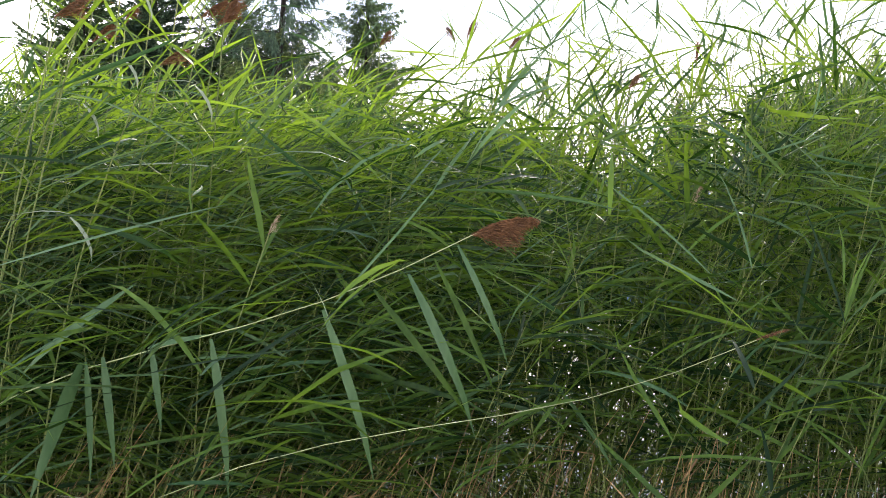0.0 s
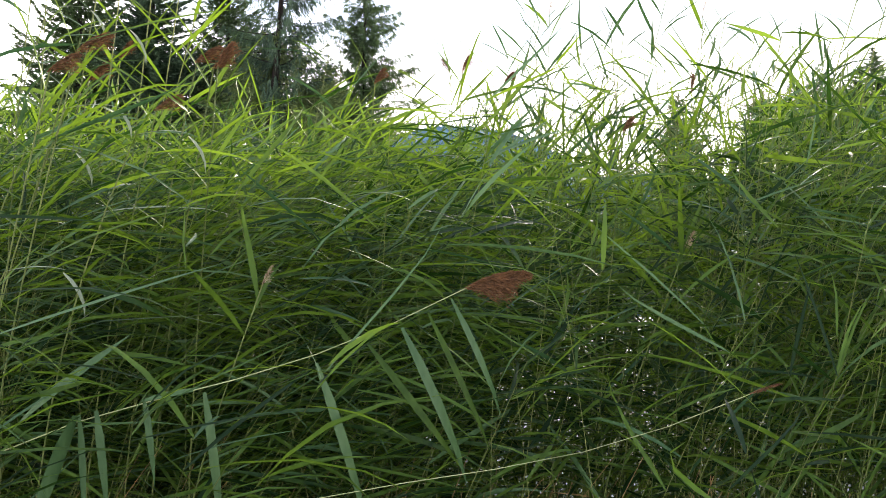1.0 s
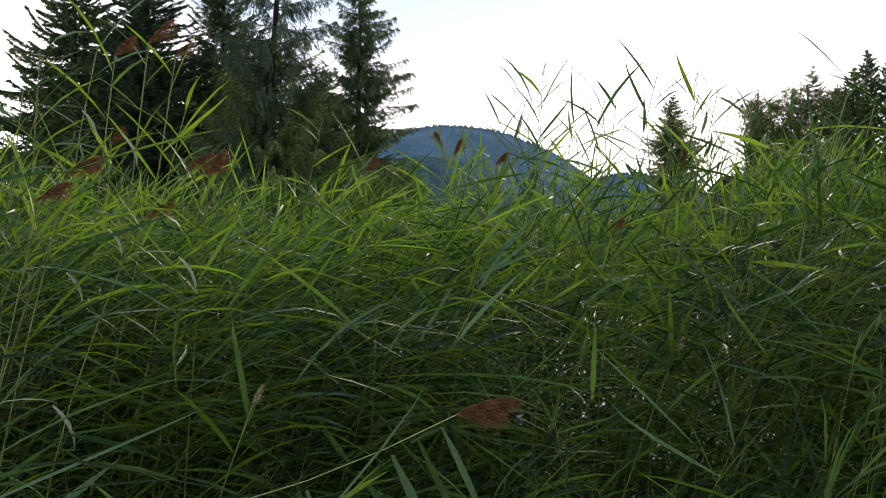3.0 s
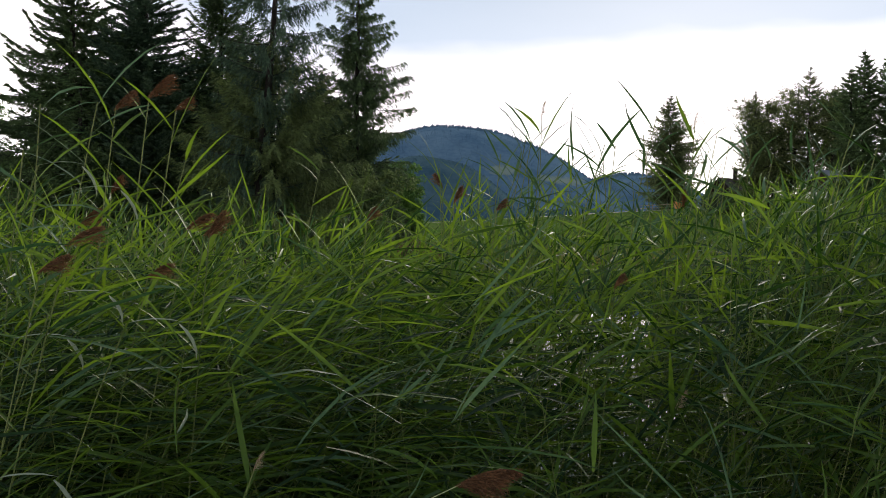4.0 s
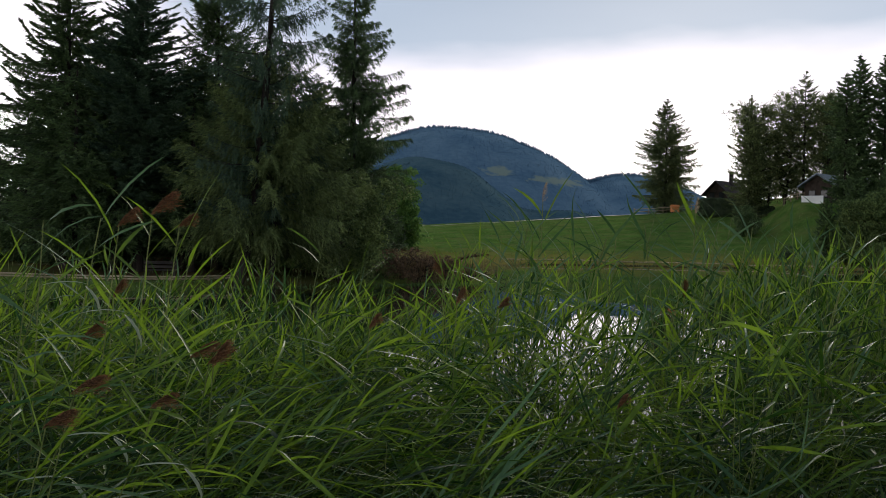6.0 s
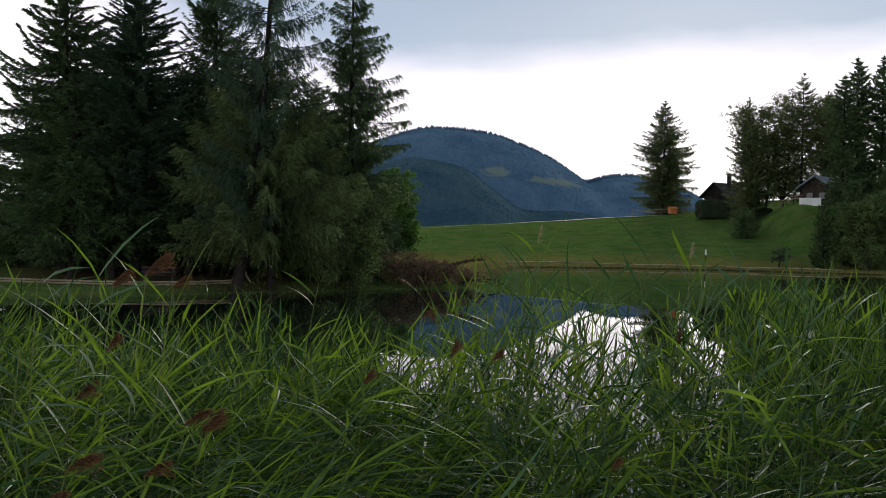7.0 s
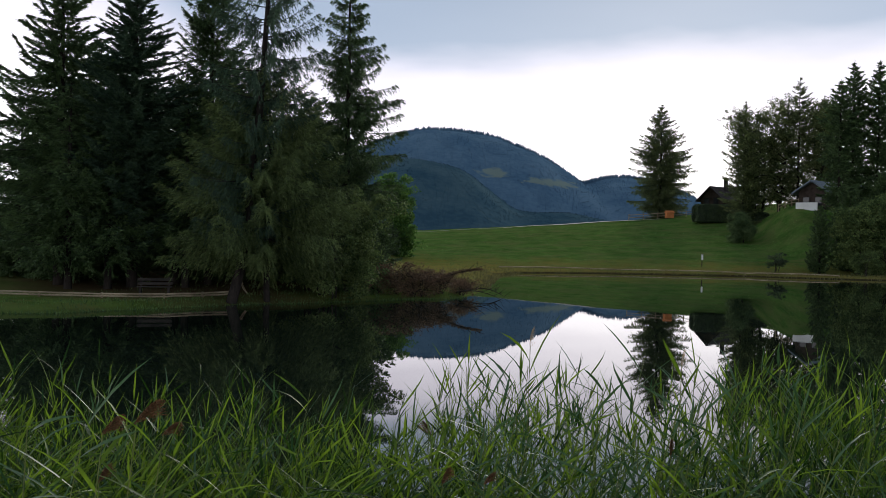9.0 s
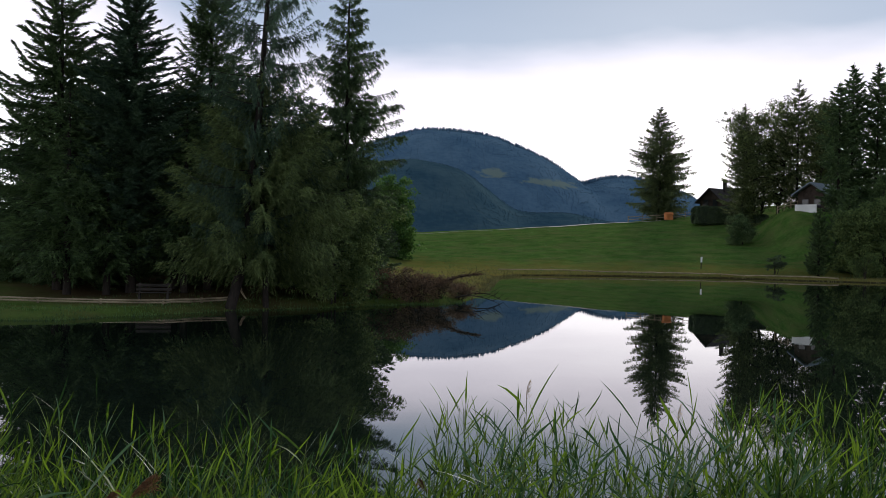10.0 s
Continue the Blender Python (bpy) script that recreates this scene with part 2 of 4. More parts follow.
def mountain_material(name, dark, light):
    """Far wooded slopes with clearings; the haze of distance is put into their base colours."""
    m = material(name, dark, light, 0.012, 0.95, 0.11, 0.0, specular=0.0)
    n, l = m.node_tree.nodes, m.node_tree.links
    b = n["Principled BSDF"]
    # alpine clearings: pasture between the woods, greyed in its colour by the same haze
    base = b.inputs["Base Color"].links[0].from_socket
    g = n.new("ShaderNodeNewGeometry")
    wob = n.new("ShaderNodeTexNoise")
    wob.inputs["Scale"].default_value, wob.inputs["Detail"].default_value = 0.05, 5
    l.new(g.outputs["Position"], wob.inputs["Vector"])
    for (cx, cz, rx, rz) in ((212, 123, 58, 9), (93, 139, 32, 10)):
        mp = n.new("ShaderNodeMapping")
        mp.inputs["Location"].default_value, mp.inputs["Scale"].default_value = (-cx / rx, 0, -cz / rz), (1 / rx, 0, 1 / rz)
        l.new(g.outputs["Position"], mp.inputs[0])
        ln = n.new("ShaderNodeVectorMath")
        ln.operation = "LENGTH"
        l.new(mp.outputs[0], ln.inputs[0])
        ad = n.new("ShaderNodeMath")
        ad.operation = "MULTIPLY_ADD"
        l.new(wob.outputs[0], ad.inputs[0])
        ad.inputs[1].default_value = 2.6
        l.new(ln.outputs["Value"], ad.inputs[2])
        mr = n.new("ShaderNodeMapRange")
        l.new(ad.outputs[0], mr.inputs[0])
        for i, v in ((1, 1.9), (2, 2.35), (3, 0.85), (4, 0.0)):
            mr.inputs[i].default_value = v
        mx = n.new("ShaderNodeMix")
        mx.data_type = "RGBA"
        l.new(mr.outputs[0], mx.inputs["Factor"])
        l.new(base, mx.inputs["A"])
        mx.inputs["B"].default_value = (0.165, 0.205, 0.170, 1)
        base = mx.outputs["Result"]
    l.new(base, b.inputs["Base Color"])
    return m


def water_material():
    m = bpy.data.materials.new("pond_water")
    m.use_nodes = True
    n, l = m.node_tree.nodes, m.node_tree.links
    b = n["Principled BSDF"]
    b.inputs["Base Color"].default_value = (0.006, 0.010, 0.007, 1)
    b.inputs["Roughness"].default_value, b.inputs["IOR"].default_value = 0.012, 1.36
    b.inputs["Specular IOR Level"].default_value = 0.82
    co, mp, t, bp = (n.new("ShaderNode" + k) for k in ("TexCoord", "Mapping", "TexNoise", "Bump"))
    mp.inputs["Scale"].default_value = (0.5, 1.6, 1)
    l.new(co.outputs["Object"], mp.inputs[0]), l.new(mp.outputs[0], t.inputs["Vector"])
    t.inputs["Scale"].default_value, t.inputs["Detail"].default_value = 0.8, 3
    bp.inputs["Strength"].default_value, bp.inputs["Distance"].default_value = 0.03, 0.012
    l.new(t.outputs[0], bp.inputs["Height"]), l.new(bp.outputs[0], b.inputs["Normal"])
    return m


MEADOW, WATER = ground_material(), water_material()

# ---- building tools ----
def mesh_from(name, verts, faces, mat, smooth=False):
    me = bpy.data.meshes.new(name)
    me.from_pydata(np.asarray(verts).tolist(), [], faces.tolist() if isinstance(faces, np.ndarray) else faces)
    me.materials.append(mat)
    if smooth:
        me.polygons.foreach_set("use_smooth", [True] * len(me.polygons))
    me.update()
    return me


def thing(name, label, category, at=(0, 0, 0), turn=0.0, group="", kind=""):
    ob = tagged(new(name), label, category, group, kind)
    ob.matrix_basis = pose(*at, 0, 0, turn)
    return ob


def put(name, me, parent=None, label="", m=None):
    ob = new(name, me)
    if parent:
        ob.parent = parent
    if m:
        ob.matrix_basis = m
    return tagged(ob, label)


def part(name, bm, mat, parent=None, label="", m=None):
    me = bpy.data.meshes.new(name)
    bm.to_mesh(me)
    bm.free()
    me.materials.append(mat)
    return put(name, me, parent, label, m)


def box(bm, x0, x1, y0, y1, z0, z1, bevel=0.0):
    b = bmesh.new()
    bmesh.ops.create_cube(b, size=1, matrix=Matrix.LocRotScale(((x0 + x1) / 2, (y0 + y1) / 2, (z0 + z1) / 2), None, (x1 - x0, y1 - y0, z1 - z0)))
    if bevel:
        bmesh.ops.bevel(b, geom=b.edges[:], offset=bevel, segments=1, affect="EDGES")
    me = bpy.data.meshes.new("tmp")
    b.to_mesh(me)
    b.free()
    bm.from_mesh(me)
    bpy.data.meshes.remove(me)
    return bm


def boxed(*dims, bevel=0.0):
    return box(bmesh.new(), *dims, bevel=bevel)


def tube(points, radii, sides=7, jitter=0.0, rng=None):
    """Verts and quads of a tapered tube along points."""
    p = np.asarray(points, float)
    d = np.gradient(p, axis=0)
    d /= np.linalg.norm(d, axis=1)[:, None] + 1e-9
    ref = np.where(np.abs(d[:, 2:3]) > 0.9, np.array([[1.0, 0, 0]]), np.array([[0, 0, 1.0]]))
    u = np.cross(d, ref)
    u /= np.linalg.norm(u, axis=1)[:, None]
    v = np.cross(d, u)
    a = np.linspace(0, 2 * np.pi, sides, endpoint=False)
    r = np.asarray(radii, float)[:, None]
    if jitter:
        r = r * (1 + jitter * (rng.random((len(p), sides)) - 0.5))
    ring = p[:, None] + r[..., None] * (np.cos(a)[None, :, None] * u[:, None] + np.sin(a)[None, :, None] * v[:, None])
    verts = ring.reshape(-1, 3)
    i = np.arange(len(p) - 1)[:, None] * sides + np.arange(sides)[None]
    j = np.arange(len(p) - 1)[:, None] * sides + (np.arange(sides)[None] + 1) % sides
    return verts, np.stack([i, j, j + sides, i + sides], -1).reshape(-1, 4)


def merged(pieces):
    vs, fs, k = [], [], 0
    for v, f in pieces:
        vs.append(v), fs.append(np.asarray(f) + k)
        k += len(v)
    return np.concatenate(vs), np.concatenate(fs)


def smoothstep(a, b, x):
    t = np.clip((x - a) / (b - a), 0, 1)
    return t * t * (3 - 2 * t)


# ---- ground, pond and meadow ----
POND = [(-45, 0.6), (45, 0.6), (62, 40), (62, 84), (48, 97), (38, 99), (30, 104), (18, 103), (8, 98.5), (5.0, 91), (3.8, 77), (2.6, 64), (1.7, 55.5), (0.6, 50.8), (-2.6, 48.6), (-6, 45.2),
        (-9.6, 42.3), (-14.6, 36.2), (-30, 31), (-45, 20)]


def pond_distance(x, y):
    """Metres from the shore, negative over the water."""
    best = np.full(x.shape, 1e9)
    inside = np.zeros(x.shape, bool)
    for (ax, ay), (bx, by) in zip(POND, POND[1:] + POND[:1]):
        t = np.clip(((x - ax) * (bx - ax) + (y - ay) * (by - ay)) / ((bx - ax) ** 2 + (by - ay) ** 2), 0, 1)
        best = np.minimum(best, np.hypot(x - ax - t * (bx - ax), y - ay - t * (by - ay)))
        inside ^= ((ay > y) != (by > y)) & (x < (bx - ax) * (y - ay) / (by - ay + 1e-12) + ax)
    return np.where(inside, -best, best)


def ripple(x, y):
    return 0.5 * np.sin(0.9 * x + 1.3 * np.sin(0.7 * y)) + 0.5 * np.sin(1.1 * y + 1.7 * np.sin(0.5 * x + 1))


def ground_z(x, y):
    x, y = np.asarray(x, float), np.asarray(y, float)
    d = pond_distance(x, y) + 0.35 * ripple(x, y)
    z = np.where(d < 0, np.maximum(-1.6, 0.28 * d), 0.27 * smoothstep(0, 0.9, d) + 0.012 * np.clip(d, 0, 60))
    # the meadow climbs from the far bank to a crest, then falls into the valley
    s = np.clip((y - 107) / 40, 0, 3)
    rate = 3.98 + 0.071 * np.clip(x, -40, 60) + 1.0 * smoothstep(38, 56, x)
    rise = np.where(s < 1, s * s * (3 - 2 * s) * 0.35 + 0.65 * s, 1 + 0.25 * (s - 1) * smoothstep(18, 44, x))
    z = z + rate * rise + 4.1 * np.exp(-np.abs((x - 49.5) / 6.7) ** 5 - ((y - 127) / 8) ** 2)
    # land behind the bench lifts gently under the trees
    z = z + 0.05 * np.clip(y - 43, 0, 25) * smoothstep(-3, -9, x) * (d > 0)
    z = z + 0.05 * ripple(0.6 * x, 0.6 * y + 3) * smoothstep(0.5, 3, d)
    far = smoothstep(150, 420, y)
    return z * (1 - far) - 30 * far


def axis(a, b, step, lo, hi):
    core = list(np.arange(a, b + step, step))
    s, left, right = step, [a], [core[-1]]
    while left[-1] > lo:
        s *= 1.18
        left.append(left[-1] - s)
    s = step
    while right[-1] < hi:
        s *= 1.18
        right.append(right[-1] + s)
    return np.array(left[:0:-1] + core + right[1:])


def build_ground():
    xs, ys = axis(-40, 60, 0.9, -4200, 4200), axis(-4, 156, 0.9, -900, 4600)
    gx, gy = np.meshgrid(xs, ys)
    v = np.stack([gx, gy, ground_z(gx, gy)], -1).reshape(-1, 3)
    nx, ny = len(xs), len(ys)
    i = (np.arange(ny - 1)[:, None] * nx + np.arange(nx - 1)[None]).ravel()
    f = np.stack([i, i + 1, i + nx + 1, i + nx], -1)
    tagged(put("ground", mesh_from("ground", v, f, MEADOW, True)), "mown green meadow rising from the pond's banks", "ground", kind="structure")


def build_water():
    bm = bmesh.new()
    bmesh.ops.create_grid(bm, x_segments=8, y_segments=8, size=1, matrix=Matrix.LocRotScale((8, 47, 0), None, (58, 52, 1)))
    tagged(part("water", bm, WATER), "still dark pond water that mirrors the sky", "pond water", kind="structure")


build_ground()
build_water()


# ---- distant mountains ----
def mountain(name, label, y0, depth, profile, x0, x1, mat, seed, trees, tall, bare=None, crest_share=0.28):
    """A wooded ridge: its outline by a smooth law of x, falling off to the front and back."""
    rng = np.random.default_rng(seed)
    xs, ys = np.linspace(x0, x1, 150), np.linspace(-1, 1, 40)
    gx, gy = np.meshgrid(xs, ys)

    def rough(x, y):
        return 0.5 * np.sin(x / 37 + 2 * np.sin(y * 5)) * np.sin(y * 7 + x / 60) + 0.3 * np.sin(x / 13 + 3 * y) + 0.3 * np.sin(x / 23 - 9 * y + seed)

    def height(x, y):
        return -30 + (profile(x) + 30) * np.cos(np.clip(y, -1, 1) * np.pi / 2) ** 1.2 + 7 * rough(x, y) * (1 - np.exp(-6 * np.abs(y)))
    v = np.stack([gx, y0 + gy * depth, height(gx, gy)], -1).reshape(-1, 3)
    i = (np.arange(39)[:, None] * 150 + np.arange(149)[None]).ravel()
    root = thing(name, label, "mountain", kind="structure")
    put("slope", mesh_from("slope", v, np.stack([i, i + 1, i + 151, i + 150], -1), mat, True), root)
    # woods: slim cones, thick on the crest and thinner down the front
    n = trees
    tx = rng.uniform(x0, x1, n)
    ty = np.where(rng.random(n) < crest_share, rng.uniform(-0.05, 0.03, n), -(0.0 if crest_share else 0.09) - rng.random(n) * 0.75)
    tz = height(tx, ty)
    if bare:
        keep = ~bare(tx, tz)
        tx, ty, tz = tx[keep], ty[keep], tz[keep]
        n = len(tx)
    crest = np.where(ty > -0.08, 1.0, 0.26)
    th, tr = tall * crest * rng.uniform(0.55, 1.25, n), tall * np.sqrt(crest) * rng.uniform(0.16, 0.30, n)
    a = np.linspace(0, 2 * np.pi, 5, endpoint=False)
    ring = np.stack([np.cos(a)[None] * tr[:, None] + tx[:, None], np.sin(a)[None] * tr[:, None] + (y0 + ty * depth)[:, None], np.repeat((tz + th * 0.05)[:, None], 5, 1)], -1)
    tip = np.stack([tx, y0 + ty * depth, tz + th], -1)[:, None]
    tv = np.concatenate([ring, tip], 1).reshape(-1, 3)
    k = (np.arange(n) * 6)[:, None, None]
    tf = np.stack([np.arange(5), (np.arange(5) + 1) % 5, np.full(5, 5)], -1)[None] + k
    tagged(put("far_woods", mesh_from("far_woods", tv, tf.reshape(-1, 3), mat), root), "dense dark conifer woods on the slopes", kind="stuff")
    return root


def main_profile(x):
    dome = 252 - np.where(x > -18, 0.00097, 0.0016) * (x + 18) ** 2 - 1.3e-9 * (x + 18) ** 4
    hump = 154 - 0.0020 * (x - 397) ** 2
    return np.logaddexp(dome / 6, hump / 6) * 6


def near_profile(x):
    return np.logaddexp((128 - 0.0035 * (x + 45) ** 2) / 8, np.logaddexp((52 - 0.0012 * (x - 150) ** 2) / 8, (34 - 0.0004 * (x - 420) ** 2) / 8)) * 8


# bluish base colours carry the aerial haze, paler on the farther ridge
MOUNT_FAR = mountain_material("hazed_far_forest", (0.056, 0.110, 0.168), (0.098, 0.162, 0.222))
MOUNT_NEAR = mountain_material("hazed_near_forest", (0.030, 0.066, 0.092), (0.060, 0.104, 0.122))
mountain("mountain", "rounded wooded mountain, haze of distance in its bluish colour", 2200, 620, main_profile, -620, 900, MOUNT_FAR, 3, 11000, 9.5, lambda x, z: (((x - 212) / 58) ** 2 + ((z - 123) / 9) ** 2 < 0.8) | (((x - 93) / 32) ** 2 + ((z - 139) / 10) ** 2 < 0.8))
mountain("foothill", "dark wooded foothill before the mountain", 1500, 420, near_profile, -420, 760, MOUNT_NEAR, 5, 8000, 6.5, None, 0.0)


# ---- plants ----
def lozenges(c, d, length, width, rng):
    """Small pointed leaves or tufts at c along d: one four-sided face each."""
    d = d / (np.linalg.norm(d, axis=1)[:, None] + 1e-9)
    w = np.cross(d, rng.normal(size=d.shape))
    w /= np.linalg.norm(w, axis=1)[:, None] + 1e-9
    h, s = d * (length / 2)[:, None], w * (width / 2)[:, None]
    v = np.stack([c - h, c + s, c + h, c - s], 1).reshape(-1, 3)
    return v, np.arange(len(v)).reshape(-1, 4)


def tufts(c, d, length, width, rng):
    """Tufts of needles: slim three-sided spikes, one face each."""
    d = d / (np.linalg.norm(d, axis=1)[:, None] + 1e-9)
    w = np.cross(d, rng.normal(size=d.shape))
    w /= np.linalg.norm(w, axis=1)[:, None] + 1e-9
    h, s = d * (length / 2)[:, None], w * (width / 2)[:, None]
    v = np.stack([c - h + s, c - h - s, c + h], 1).reshape(-1, 3)
    return v, np.arange(len(v)).reshape(-1, 3)


def conifer(name, label, at, H, R, z0=0.5, seed=1, whorl=0.42, per=7, droop=0.25, up=0.3, hang=0.5, spacing=0.10, tuft=0.13, wide=0.040, needles=None,
            trunk_r=0.22, lean=(0, 0), gap=0.0, power=0.85, group="", category="conifer tree", most=99.0, twig=0.38, fill=4, splay=1.0, extra=0.0, curl=2.2, sweep=1.5):
    """Trunk, limbs and crown: boughs in whorls, side twigs that hang, tufts of needles on the twigs."""
    rng = np.random.default_rng(seed)
    root = thing(name, label, category, at, 0, group)
    zs = np.linspace(0, 1, 14)
    bend = np.stack([lean[0] * zs ** sweep, lean[1] * zs ** sweep, zs * H], -1)
    bend[1:-1, :2] += rng.normal(0, 0.012 * H / 14, (12, 2))
    tv, tf = tube(bend, trunk_r * (1 - zs) ** 0.8 + 0.015, 9, 0.15, rng)
    put("trunk", mesh_from("trunk", tv, tf, BARK, True), root)
    levels = np.arange(z0, H - 0.12, whorl)
    zb = np.repeat(levels, per) + rng.normal(0, 0.13 * whorl, len(levels) * per)
    short = np.repeat(levels, fill) + rng.uniform(-0.5, 0.5, len(levels) * fill) * whorl
    scale = np.concatenate([rng.uniform(0.78, 1.1, len(zb)), rng.uniform(0.3, 0.7, len(short))])
    zb = np.concatenate([zb, short])
    keep = rng.random(len(zb)) > gap
    zb, scale = np.clip(zb[keep], 0.3, H - 0.1), scale[keep]
    n = len(zb)
    u = np.clip((zb - z0) / (H - z0), 0, 1)
    az = rng.uniform(0, 2 * np.pi, n)
    L = np.minimum(R * (1 - u) ** power, most) * scale + 0.07
    L *= np.where(u < 0.12, 0.75 + 2 * u, 1)
    dr, upt = droop * rng.uniform(0.5, 1.5, n) * (1.25 - u), up * rng.uniform(0.6, 1.4, n)
    base = np.stack([np.interp(zb, bend[:, 2], bend[:, 0]), np.interp(zb, bend[:, 2], bend[:, 1]), zb], -1)
    out = np.stack([np.cos(az), np.sin(az), np.zeros(n)], -1)

    def bough(i, s):
        return base[i] + out[i] * (L[i] * s)[:, None] + np.array([0, 0, 1.0]) * (L[i] * (-dr[i] * s + upt[i] * s ** curl + 0.25 * u[i] * s))[:, None]
    pieces = []
    for i in range(n):
        ss = np.linspace(0, 0.95, 4)
        pieces.append(tube(bough(np.full(4, i), ss), 0.10 * trunk_r * (0.4 + L[i] / R) * (1 - 0.9 * ss) + 0.004, 3))
    lv, lf = merged(pieces)
    put("branchwork", mesh_from("branchwork", lv, lf, BARK), root)["kind"] = "stuff"
    # twigs
    nt = np.maximum(3, (L / spacing).astype(int))
    bi = np.repeat(np.arange(n), nt)
    s = 1 - rng.random(len(bi)) ** 1.35 * 0.9
    p0 = bough(bi, s)
    side = np.where(rng.random(len(bi)) < 0.5, -1.0, 1.0)
    fwd = rng.uniform(0.5, 1.4, len(bi))
    across = np.stack([-out[bi, 1], out[bi, 0], np.zeros(len(bi))], -1)
    dirn = out[bi] * fwd[:, None] + across * (splay * side * rng.uniform(0.3, 1, len(bi)))[:, None]
    dirn /= np.linalg.norm(dirn, axis=1)[:, None]
    dirn[:, 2] += rng.normal(0.05, 0.2, len(bi)) - hang * rng.uniform(0.3, 1.4, len(bi)) + 0.8 * (curl * upt[bi] * s ** (curl - 1) - dr[bi] + 0.25 * u[bi])
    tl = np.clip(twig * L[bi] * (1.15 - s) + extra * np.clip(L[bi], 0.2, 1), 0.06, 0.75) * rng.uniform(0.6, 1.3, len(bi))
    nq = np.maximum(3, (tl / (tuft * 0.34)).astype(int))
    ti = np.repeat(np.arange(len(bi)), nq)
    f = rng.random(len(ti))
    c = p0[ti] + dirn[ti] * (tl[ti] * f)[:, None] - np.array([0, 0, 1.0]) * (hang * tl[ti] * f ** 2 * 0.5)[:, None] + rng.normal(0, 0.012, (len(ti), 3))
    d = dirn[ti] + rng.normal(0, 0.28, (len(ti), 3))
    cv, cf = tufts(c, d, 1.15 * tuft * np.clip(0.3 + 0.9 * L[bi][ti], 0.4, 1) * rng.uniform(0.7, 1.4, len(ti)), wide * rng.uniform(0.7, 1.4, len(ti)), rng)
    put("crown", mesh_from("crown", cv, cf, needles or NEEDLES), root)
    return root


def leafy(name, label, at, H, R, seed=1, stems=1, leaf=0.10, count=9000, mat=None, trunk_r=0.10, squash=1.0, low=0.25, category="tree", group="", clump=0.35, clumps=70, bark=True, limb_n=14):
    """A broad-leaved tree or bush: stems, limbs and leaves in loose clumps of uneven size, with gaps between."""
    rng = np.random.default_rng(seed)
    root = thing(name, label, category, at, rng.uniform(0, 360), group)
    pieces, ends = [], []
    for k in range(stems):
        a = rng.uniform(0, 6.28)
        off = np.array([np.cos(a), np.sin(a), 0]) * (0.25 * R if stems > 1 else 0) * rng.random()
        zs = np.linspace(0, 1, 8)
        tip = off * (3 if stems > 1 else 1) + np.array([rng.normal(0, 0.06 * H), rng.normal(0, 0.06 * H), H * rng.uniform(0.75, 0.95)])
        line = off[None] * (1 - zs[:, None]) + tip[None] * zs[:, None] + np.stack([0.05 * H * np.sin(zs * 3), 0.03 * H * np.sin(zs * 4 + k), 0 * zs], -1)
        pieces.append(tube(line, trunk_r * (1 - 0.9 * zs) / math.sqrt(stems), 7, 0.15, rng))
        for b in range(max(3, limb_n // stems)):
            q = rng.uniform(low, 0.97)
            p = np.array([np.interp(q, zs, line[:, i]) for i in range(3)])
            az = rng.uniform(0, 6.28)
            reach = R * math.sqrt(max(0.05, 1 - ((q - 0.5) / 0.62) ** 2)) * rng.uniform(0.6, 1.0)
            e = p + np.array([np.cos(az) * reach, np.sin(az) * reach, reach * rng.uniform(0.0, 0.7) * squash])
            mid = (p + e) / 2 + np.array([0, 0, 0.12 * reach])
            pieces.append(tube(np.stack([p, mid, e]), np.array([0.35, 0.2, 0.06]) * trunk_r, 4))
            ends += [e, mid, (mid + e) / 2]
    tv, tf = merged(pieces)
    if bark:
        put("trunk", mesh_from("trunk", tv, tf, BARK, True), root)
    ends = np.array(ends)
    cl = ends[rng.integers(0, len(ends), clumps)] + rng.normal(0, 0.16 * R, (clumps, 3))
    cl[:, 2] = np.clip(cl[:, 2], 0.12, H)
    size = clump * rng.uniform(0.5, 1.4, clumps)
    ci = rng.integers(0, clumps, count)
    g = rng.normal(size=(count, 3))
    g /= np.linalg.norm(g, axis=1)[:, None]
    c = cl[ci] + g * (size[ci] * rng.random(count) ** 0.45)[:, None] * np.array([1, 1, 0.75])
    c[:, 2] = np.maximum(c[:, 2], 0.03)
    d = g + rng.normal(0, 0.8, (count, 3)) - np.array([0, 0, 0.35])
    cv, cf = lozenges(c, d, leaf * rng.uniform(0.6, 1.3, count), leaf * 0.48 * rng.uniform(0.7, 1.3, count), rng)
    put("crown", mesh_from("crown", cv, cf, mat or LEAF), root)
    return root


def spot(x, y):
    return (x, y, float(ground_z(x, y)) - 0.05)


# the grove beside the bench
conifer("spruce", "tall dark spruce with upswept bough tips", spot(-18.4, 46.5), 16.2, 6.6, 1.9, 11, most=4.0, power=1.0, whorl=0.64, per=9, fill=15, droop=0.52, up=0.30, curl=2.7, hang=0.5, spacing=0.019, tuft=0.16, wide=0.040, twig=0.11, extra=0.09, splay=0.5, trunk_r=0.24)
conifer("fir", "tall dense dark fir with level boughs", spot(-14.8, 46.2), 16.0, 5.9, 1.8, 12, most=3.1, power=1.0, whorl=0.40, per=12, fill=12, droop=0.04, up=0.14, hang=0.14, spacing=0.032, tuft=0.17, wide=0.046, twig=0.26, needles=NEEDLES_BLUE, trunk_r=0.24)
